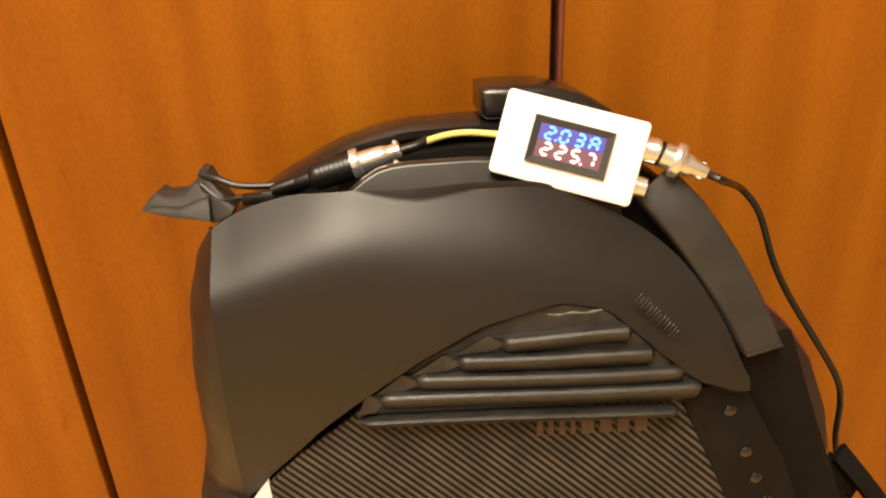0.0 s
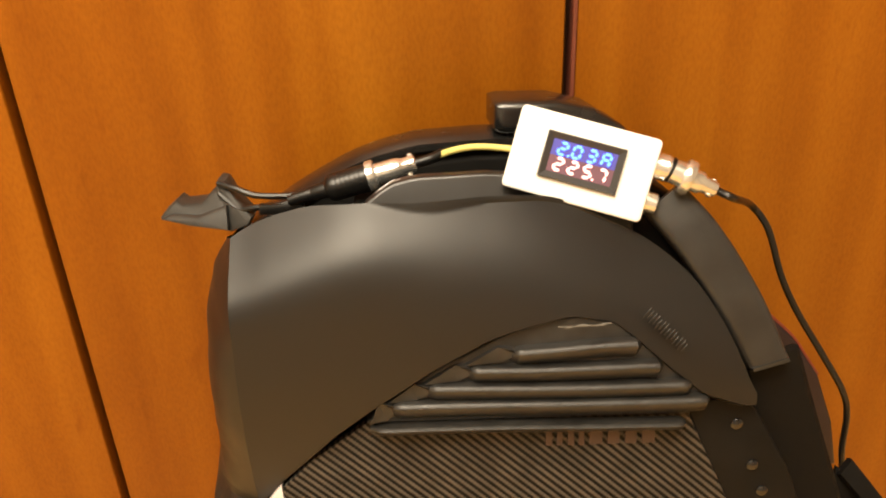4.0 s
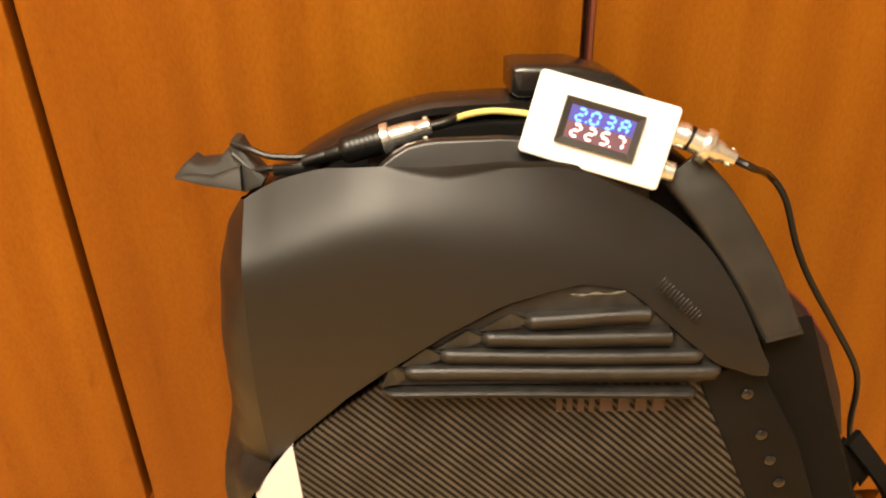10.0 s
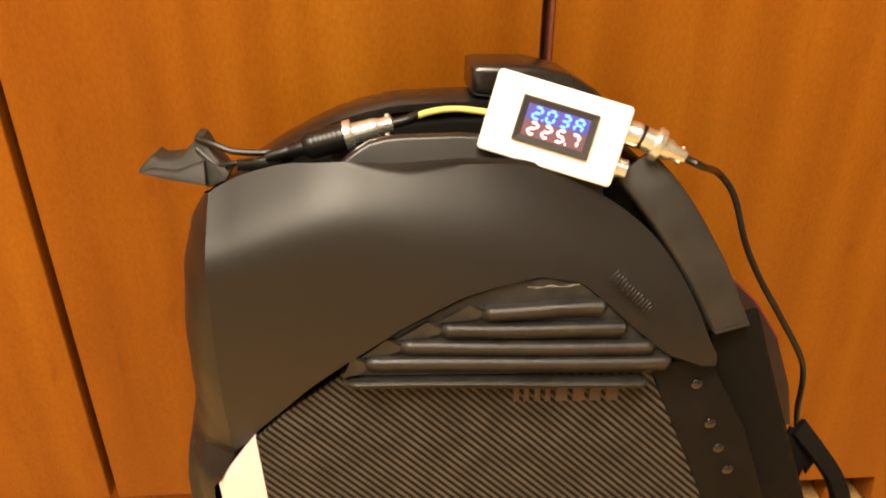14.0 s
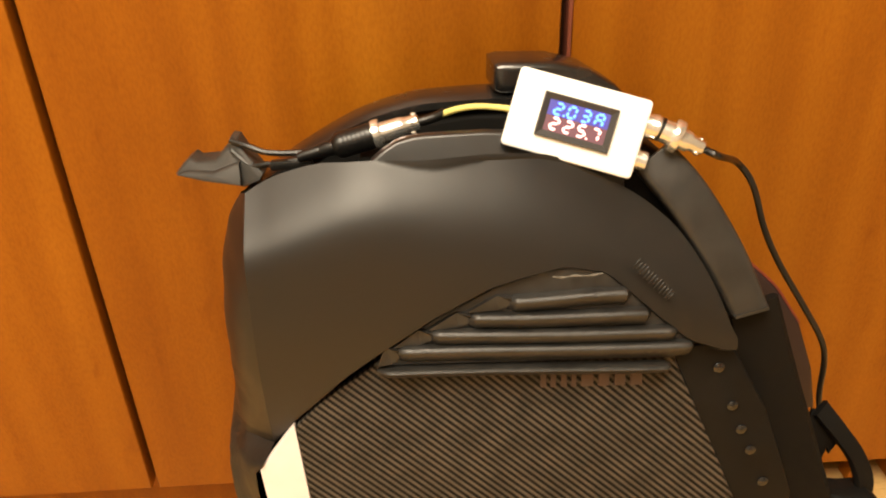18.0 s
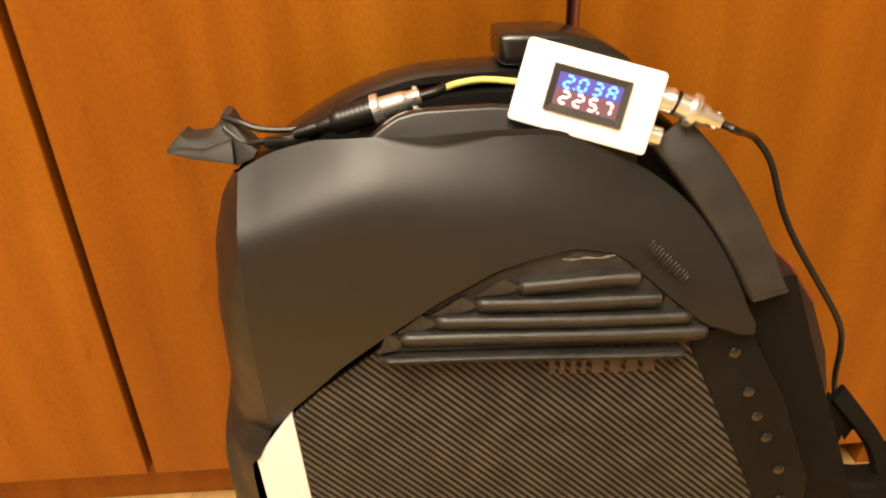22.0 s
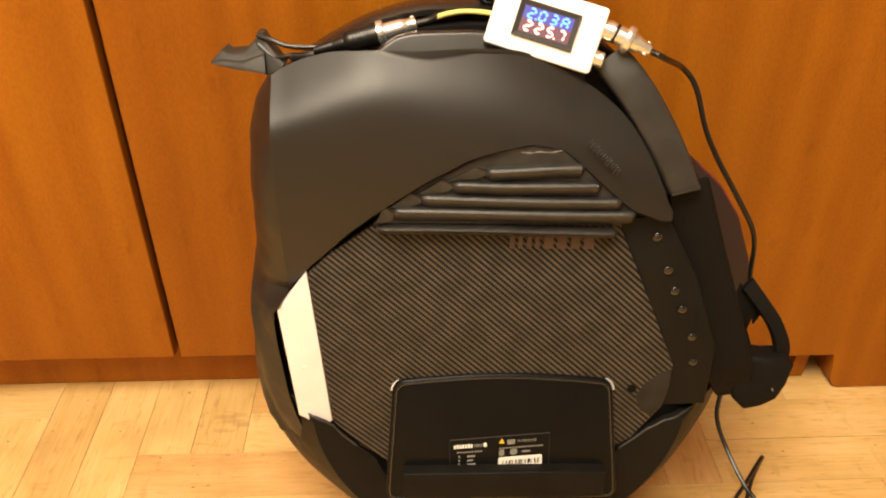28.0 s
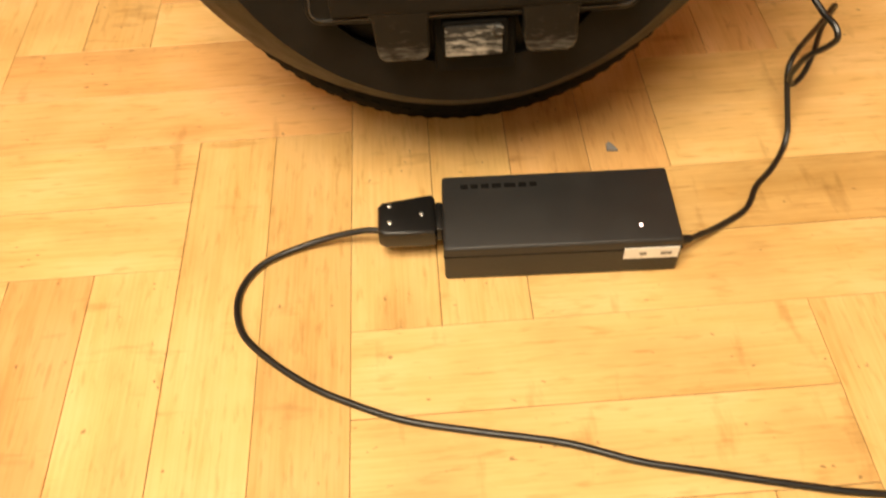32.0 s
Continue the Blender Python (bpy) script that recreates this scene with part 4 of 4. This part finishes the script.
def meter():
    e = thing("meter_box", (0, 0, -0.021), "small white box with a blue and red digital volt and ammeter", "power meter", BOX)
    b = part("enclosure", on_box(slab(rounded(-0.0428, -0.0253, 0.0428, 0.0253, 0.003), 0.0, 0.021, 0.0012)), BOXW, e, "white plastic enclosure")
    out, inn = rounded(-0.0240, -0.0138, 0.0244, 0.0146, 0.0006, 2), rounded(-0.0190, -0.0090, 0.0194, 0.0098, 0.0004, 2)
    rows = [[(x, -0.0002, z) for x, z in out], [(x, -0.0026, z) for x, z in inset(out, 0.0005)], [(x, -0.0026, z) for x, z in inset(out, 0.0010)], [(x, -0.0002, z) for x, z in inn]]
    bz = part("bezel", on_box(skin(rows, closed_v=True)), BEZEL, e, "black bevelled display bezel", False)
    (xa, za), (xb, zb) = (-0.0194, -0.0094), (0.0198, 0.0102)
    window = part("display", on_box(slab([(xa, 0.0006), (xb, 0.0006), (xb, zb), (xa, zb)], -0.0006, 0.0006, 0.0001, 1)), SCREEN_BLUE, e, "display row with a faint blue glow added for LED scatter")
    lower = part("display", on_box(slab([(xa, za), (xb, za), (xb, 0.0006), (xa, 0.0006)], -0.0006, 0.0006, 0.0001, 1)), SCREEN_RED, e, "display row with a faint red glow added for LED scatter")
    segs = {"a": (0, 1, 0), "g": (0, 0, 0), "d": (0, -1, 0), "f": (-1, 0.5, 1), "b": (1, 0.5, 1), "e": (-1, -0.5, 1), "c": (1, -0.5, 1)}

    def digit(ch, cx, cz, mat, pane, hw=0.0023, hh=0.0035):
        for s in SEG[ch]:
            sx, sz, vert = segs[s]
            x, z = cx + sx * hw, cz + sz * hh
            x += 0.12 * (z - cz)
            lx, lz, t = (0.0, hh * 0.46, 0.00088) if vert else (hw * 0.88, 0.0, 0.00088)
            if vert:
                o = [(x - t, z - lz + t), (x, z - lz), (x + t, z - lz + t), (x + t + 0.1 * lz, z + lz - t), (x + 0.1 * lz, z + lz), (x - t + 0.1 * lz, z + lz - t)]
            else:
                o = [(x - lx, z), (x - lx + t, z - t), (x + lx - t, z - t), (x + lx, z), (x + lx - t, z + t), (x - lx + t, z + t)]
            part("digit_segment", on_box(slab(o, -0.0011, -0.0005, 0.00005, 1)), mat, pane)
    for ch, x in (("2", -0.0128), ("0", -0.0042), ("3", 0.0048), ("A", 0.0136)):
        digit(ch, x, 0.0052, BLUE, window)
    part("point", on_box(slab(rounded(-0.0095, 0.0012, -0.0081, 0.0026, 0.0005, 2), -0.0011, -0.0005, 0.00005, 1)), BLUE, window)
    for ch, x in (("2", -0.0130), ("2", -0.0042), ("5", 0.0046), ("7", 0.0134)):
        digit(ch, x, -0.0042, RED, lower)
    part("point", on_box(slab(rounded(0.0080, -0.0086, 0.0094, -0.0072, 0.0005, 2), -0.0011, -0.0005, 0.00005, 1)), RED, lower)
    # sockets on the side wall
    part("socket", turned([(0, 0.0080), (0.006, 0.0080), (0.0075, 0.0084), (0.0078, 0.0074), (0.0095, 0.0074)], (0.0425, 0.0105, -0.0105), (1, 0, 0)), METAL, e, "threaded nickel socket")
    part("spare_socket", turned([(0, 0.0070), (0.002, 0.0070), (0.0022, 0.0062), (0.0075, 0.0062), (0.008, 0.0055)], (0.0425, -0.0120, -0.0105), (1, 0, 0)), METAL, e, "small round nickel socket")
    return e


meter()


def plug_run():
    """The charger plug screwed to the meter's side socket."""
    at = BOX @ Vector((0.052, 0.0104, -0.0105))
    ax = (BOX.to_3x3() @ Vector((1, -0.16, 0.0))).normalized()
    return at, ax


PLUG_AT, PLUG_AX = plug_run()


def plug(e):
    o, a = PLUG_AT, PLUG_AX
    part("coupling_ring", turned([(0.0085, 0.0072), (0.0087, 0.0102), (0.0095, 0.0108), (0.0135, 0.0108), (0.0143, 0.0102), (0.0145, 0.0070)], o, a, 20), METAL, e)
    part("gasket", turned([(0.0, 0.0078), (0.0018, 0.0078)], o, a, 20), CORD, e)
    part("sleeve", turned([(0.0018, 0.0074), (0.0085, 0.0076)], o, a, 20), METAL, e)
    part("barrel", turned([(0.0150, 0.0070), (0.020, 0.0068), (0.0220, 0.0052), (0.029, 0.0048), (0.0305, 0.004)], o, a, 20), METAL, e)
    side = a.orthogonal().normalized()
    for sgn in (1, -1):
        part("clamp_screw", turned([(0, 0.0019), (0.002, 0.0019), (0.0026, 0.0012)], o + a * 0.027 + side * 0.0034 * sgn, side * sgn, 8), METAL, e)


def adapter_lead():
    """The left lead: taped wires, black coupler, nickel plug, yellow heat shrink into the meter."""
    e = thing("adapter_lead", (-0.09, -0.02, 0.545), "short black lead with nickel round plug and yellow sleeve", "cable")
    o = Vector((-0.079, -0.024, 0.5610))
    a = Vector((0.038, 0.0, 0.0095)).normalized()
    ridges = [(-0.036, 0.0035), (-0.033, 0.0050), (-0.024, 0.0056), (-0.022, 0.0080), (-0.020, 0.0092)]
    for i in range(7):
        ridges += [(-0.019 + i * 0.0032, 0.0092), (-0.0182 + i * 0.0032, 0.00935), (-0.0172 + i * 0.0032, 0.00935), (-0.0164 + i * 0.0032, 0.0092)]
    part("coupler", turned(ridges + [(0.0045, 0.0092), (0.005, 0.0085)], o, a, 22), CORD, e, "black ridged rubber coupler")
    part("coupling_ring", turned([(0.0048, 0.0092), (0.0052, 0.0106), (0.0095, 0.0106), (0.0106, 0.0100), (0.0112, 0.0078)], o, a, 24), METAL, e)
    part("barrel", turned([(0.0110, 0.0074), (0.025, 0.0072), (0.028, 0.0066), (0.029, 0.0060), (0.037, 0.0060), (0.038, 0.0048)], o, a, 22), METAL, e, "nickel plug barrel")
    side = Vector((0.05, -0.9, 0.45)).normalized()
    for s, off in ((side, 0.033), (-side, 0.033), (Vector((0, 0.45, 0.9)), 0.034), (Vector((0, -0.45, -0.9)), 0.034)):
        part("clamp_screw", turned([(0, 0.0019), (0.002, 0.0019), (0.0026, 0.0012)], o + a * off + s * 0.0052, s, 8), METAL, e)
    end = o + a * 0.038
    part("cord", tube([end - a * 0.003, end + Vector((0.010, 0, 0.0025)), end + Vector((0.018, -0.002, 0.0065))], 0.0034, 10), CORD, e)
    part("yellow_sleeve", tube([end + Vector((0.0115, 0, 0.0030)), end + Vector((0.024, -0.006, 0.0085)), end + Vector((0.040, -0.014, 0.0120)), end + Vector((0.060, -0.026, 0.0120)), end + Vector((0.070, -0.034, 0.010))], lambda t: 0.0025 - 0.0004 * min(1.0, t * 2), 10), SHRINK, e, "yellow heat-shrink sleeve")
    for dz, bow in ((0.0, 0.004), (-0.0035, -0.006)):
        part("wire", tube([(-0.113, -0.022, 0.5530 + dz * 0.3), (-0.130, -0.021, 0.5505 + dz + bow * 0.2), (-0.150, -0.018, 0.5500 + dz + bow * 0.5), (-0.163, -0.014, 0.5520 + dz + bow), (-0.176, -0.008, 0.5590 + dz * 2)], 0.0022, 8), CORD, e)
    part("tape_wrap", turned([(-0.05, 0.0034), (-0.046, 0.0040), (-0.034, 0.0046), (-0.030, 0.0044)], o, a, 14), CORD, e)
    part("wire_stub", block(-0.148, -0.118, -0.024, -0.016, 0.5395, 0.5465, 0.0015), CORD, e)


adapter_lead()


def port_cap():
    """The grey rubber flap with its bent, taped tip."""
    lift = Matrix.Translation((0, 0, 0.0055))
    e = thing("port_cap", (-0.165, 0.0, 0.527), "bent grey rubber cap flap taped round the wires", "rubber cap", LEANING @ lift)
    tip = [(-0.2190, 0.5300), (-0.2130, 0.5370), (-0.2075, 0.5410), (-0.2030, 0.5385), (-0.1890, 0.5400), (-0.1820, 0.5470), (-0.1725, 0.5510), (-0.1690, 0.5235), (-0.1970, 0.5262), (-0.2100, 0.5290)]
    part("flap", slab(tip, -0.014, 0.014, 0.0025, 2, depth=lambda x, z: 0.5 * (z - 0.535) + 0.25 * (-0.176 - x)), TAPE, e)
    part("fold", slab([(-0.2170, 0.5305), (-0.2085, 0.5335), (-0.1900, 0.5330), (-0.1700, 0.5400), (-0.1690, 0.5245), (-0.1970, 0.5268)], -0.0185, -0.012, 0.002, 2, depth=lambda x, z: 0.5 * (z - 0.535) + 0.25 * (-0.176 - x)), TAPE, e)
    part("neck", slab([(-0.1790, 0.5490), (-0.1770, 0.5552), (-0.1720, 0.5545), (-0.1640, 0.5430), (-0.1530, 0.5320), (-0.1560, 0.5265), (-0.1690, 0.5215), (-0.1780, 0.5250)], -0.013, 0.012, 0.003, 2, depth=lambda x, z: 0.35 * (z - 0.535) - 0.3 * (x + 0.176)), TAPE, e)


port_cap()
# ---- charger and cables on the floor ----
def charger():
    m = Matrix.Translation((0.0855, 0.328, 0.0)) @ Matrix.Rotation(radians(-2.2), 4, "Z")
    e = thing("charger", (0, 0, 0), "black charger brick with lit indicator lying on the parquet", "charger", m)
    part("body", block(-0.0850, 0.0850, -0.0355, 0.0355, 0.0005, 0.0365, 0.0025, 3), BRICK, e, "matte black plastic charger body")
    part("body_seam", block(-0.0853, 0.0853, -0.0358, 0.0358, 0.0268, 0.0274, 0.0, 1), DARK, e)
    part("indicator", turned([(0, 0.0013), (0.0004, 0.0012), (0.0007, 0.0006)], (0.0570, -0.0205, 0.0364), (0, 0, 1), 14), DOT, e, "lit pinkish indicator light")
    x = -0.071
    for wd in (0.0055, 0.0055, 0.0060, 0.0070, 0.0085, 0.0060, 0.0055):
        part("mark_bar", block(x, x + wd, 0.0215, 0.0255, 0.0364, 0.0370, 0.0, 1), DARK, e)
        x += wd + 0.0022
    s = part("sticker", block(0.0440, 0.0830, -0.0362, -0.0352, 0.0175, 0.0290, 0.0, 1), LABEL, e, "small white label")
    for a, b in ((0.055, 0.060), (0.070, 0.078)):
        part("print_bar", block(a, b, -0.0365, -0.0360, 0.0215, 0.0245, 0.0, 1), PRINT, s)
    part("strain_relief", turned([(0, 0.0048), (0.004, 0.0048), (0.0045, 0.0040), (0.012, 0.0032)], (0.0845, -0.020, 0.016), (1, 0.15, -0.1), 12), CORD, e)
    mw = m.inverted()
    wheel = LEANING
    tip = PLUG_AT + PLUG_AX * 0.030
    pts = [tip, tip + PLUG_AX * 0.012]
    pts += [wheel @ Vector(p) for p in ((0.183, -0.030, 0.532), (0.197, -0.028, 0.514), (0.209, -0.028, 0.480), (0.225, -0.025, 0.450), (0.246, -0.025, 0.417), (0.266, -0.025, 0.384), (0.2745, -0.020, 0.360), (0.280, -0.01, 0.325), (0.289, 0.0, 0.285), (0.282, 0.0, 0.235))]
    pts += [Vector(p) for p in ((0.2705, 0.494, 0.184), (0.267, 0.485, 0.166), (0.270, 0.476, 0.150), (0.276, 0.463, 0.136), (0.282, 0.444, 0.125), (0.288, 0.425, 0.118), (0.2925, 0.412, 0.116), (0.294, 0.405, 0.110), (0.291, 0.409, 0.099), (0.284, 0.418, 0.083), (0.283, 0.428, 0.060), (0.2875, 0.434, 0.045), (0.293, 0.437, 0.040), (0.304, 0.447, 0.042), (0.317, 0.466, 0.046), (0.337, 0.501, 0.042), (0.3600, 0.533, 0.036), (0.3615, 0.534, 0.039), (0.356, 0.528, 0.043), (0.327, 0.492, 0.050), (0.298, 0.457, 0.059), (0.286, 0.441, 0.054), (0.286, 0.432, 0.040), (0.287, 0.421, 0.025), (0.287, 0.410, 0.012), (0.281, 0.398, 0.004), (0.267, 0.380, 0.003), (0.250, 0.363, 0.003), (0.241, 0.348, 0.003), (0.231, 0.337, 0.003), (0.208, 0.323, 0.005), (0.190, 0.312, 0.011), (0.181, 0.306, 0.015))]
    part("output_cable", tube([mw @ p for p in pts], 0.0024, 8, 6), CORD, e, "thin black charger cable")
    f = thing("charger_plug", (0, 0, 0), "nickel round plug on the charger cable", "plug", Matrix())
    plug(f)


charger()


def mains_lead():
    e = thing("mains_lead", (-0.03, 0.33, 0), "black mains lead with flat adapter plugged into the charger", "cable", Matrix())
    o = [(-0.0475, 0.3200), (-0.0420, 0.3165), (-0.0060, 0.3150), (-0.0045, 0.3200), (-0.0045, 0.3490), (-0.0070, 0.3530), (-0.0440, 0.3480), (-0.0475, 0.3440)]
    bm = slab([(x, -y) for x, y in o], 0.0, 0.017, 0.0025, 3)
    bm.transform(Matrix(((1, 0, 0, 0), (0, 0, -1, 0), (0, -1, 0, 0.0335), (0, 0, 0, 1))))
    part("adapter", bm, CORD, e, "flat black adapter block")
    part("connector", block(-0.0050, 0.0010, 0.3190, 0.3460, 0.018, 0.0315, 0.0015), CORD, e)
    for x, y in ((-0.0385, 0.3430), (-0.0385, 0.3275), (-0.0150, 0.3335)):
        part("rivet", turned([(0, 0.0019), (0.0006, 0.0018), (0.001, 0.001)], (x, y, 0.0334), (0, 0, 1), 10), METAL, e, "bright metal rivet")
    pts = [(-0.046, 0.333, 0.018), (-0.060, 0.336, 0.016), (-0.085, 0.337, 0.010), (-0.112, 0.333, 0.0045), (-0.136, 0.322, 0.0035), (-0.150, 0.305, 0.0033), (-0.154, 0.284, 0.0033), (-0.147, 0.259, 0.0033), (-0.126, 0.236, 0.0033), (-0.098, 0.214, 0.0033), (-0.071, 0.199, 0.0033), (-0.034, 0.183, 0.0033), (0.014, 0.171, 0.0033), (0.067, 0.159, 0.0033), (0.111, 0.143, 0.0033), (0.151, 0.133, 0.0033), (0.200, 0.121, 0.0033), (0.255, 0.110, 0.0033), (0.40, 0.09, 0.0033), (0.7, 0.07, 0.0033), (1.2, 0.1, 0.0033)]
    part("cord", tube([(x, y, z if z > 0.0034 else 0.0025) for x, y, z in pts], 0.0025, 10, 6), CORD, e)


mains_lead()
solo("floor_chip", slab([(0.1410, 0.4150), (0.1500, 0.4140), (0.1470, 0.4205), (0.1440, 0.4240), (0.1415, 0.4215)], -0.003, 0.0, 0.0004, 1), CHIP, "small grey flake lying on the parquet", "debris").matrix_world = Matrix(((1, 0, 0, 0), (0, 0, 1, 0), (0, -1, 0, 0.0005), (0, 0, 0, 1)))


# ---- parquet ----
def parquet():
    base = solo("floor", block(-1.7, 1.9, -2.4, 1.3, -0.05, -0.0013, 0), SUB, "honey oak parquet laid in a double herringbone", "floor", "structure", False)
    wx, wy, lx, ly = 0.06525, 0.0687, 0.3265, 0.3435    # widths and lengths of upright and lying strips
    ox, oy = -0.2015, 0.4625    # top left corner of an upright pair

    def strip(length, width, mat):
        bm = block(-length / 2 + 0.0002, length / 2 - 0.0002, -width / 2 + 0.0002, width / 2 - 0.0002, -0.0012, 0.0, 0.0004, 1)
        me = bpy.data.meshes.new("plank")
        bm.to_mesh(me)
        bm.free()
        me.materials.append(mat)
        return me
    lying, upright = strip(lx, wy, OAK), strip(ly, wx, OAK)
    lying_warm, upright_warm = strip(lx, wy, OAK_WARM), strip(ly, wx, OAK_WARM)
    rng = random.Random(4)
    far = []
    for i in range(-30, 31):
        for j in range(-12, 13):
            x = ox + i * 2 * wx + j * (2 * wx + lx)
            y = oy + i * 2 * wy - j * (ly - 2 * wy)
            spots = [(upright, x + wx * (0.5 + k), y - ly / 2, 90) for k in (0, 1)]
            spots += [(lying, x + 2 * wx + lx / 2, y - ly + 2 * wy - wy * (0.5 + k), 0) for k in (0, 1)]
            for me, px, py, turn in spots:
                if not (-1.7 - 0.15 < px < 1.9 + 0.15 and -2.4 - 0.15 < py < 1.3 + 0.15):
                    continue
                if me is upright and ((i, j) in ((3, 0), (2, 0)) or rng.random() < 0.12):
                    me = upright_warm
                if me is lying and ((i, j) == (1, -1) or rng.random() < 0.10):
                    me = lying_warm
                m = pose(px, py, rng.uniform(-0.0003, 0.0002), 0, 0, turn + 180 * rng.randint(0, 1))
                if -1.0 < px < 1.1 and -0.6 < py < 0.95:
                    ob = new("plank", me)
                    ob.matrix_world = m
                    ob.parent = base
                else:
                    far.append((me, m))
    verts, faces = [], []
    for me, m in far:
        k = len(verts)
        for v in me.vertices:
            q = m @ v.co
            verts.append((min(1.895, max(-1.695, q.x)), min(1.295, max(-2.395, q.y)), q.z))
        faces += [[k + q for q in p.vertices] for p in me.polygons]
    rest = bpy.data.meshes.new("far_planks")
    rest.from_pydata(verts, [], faces)
    rest.materials.append(OAK)
    ob = tagged(new("far_planks", rest), "", "", "", "stuff")
    ob.parent = base


parquet()
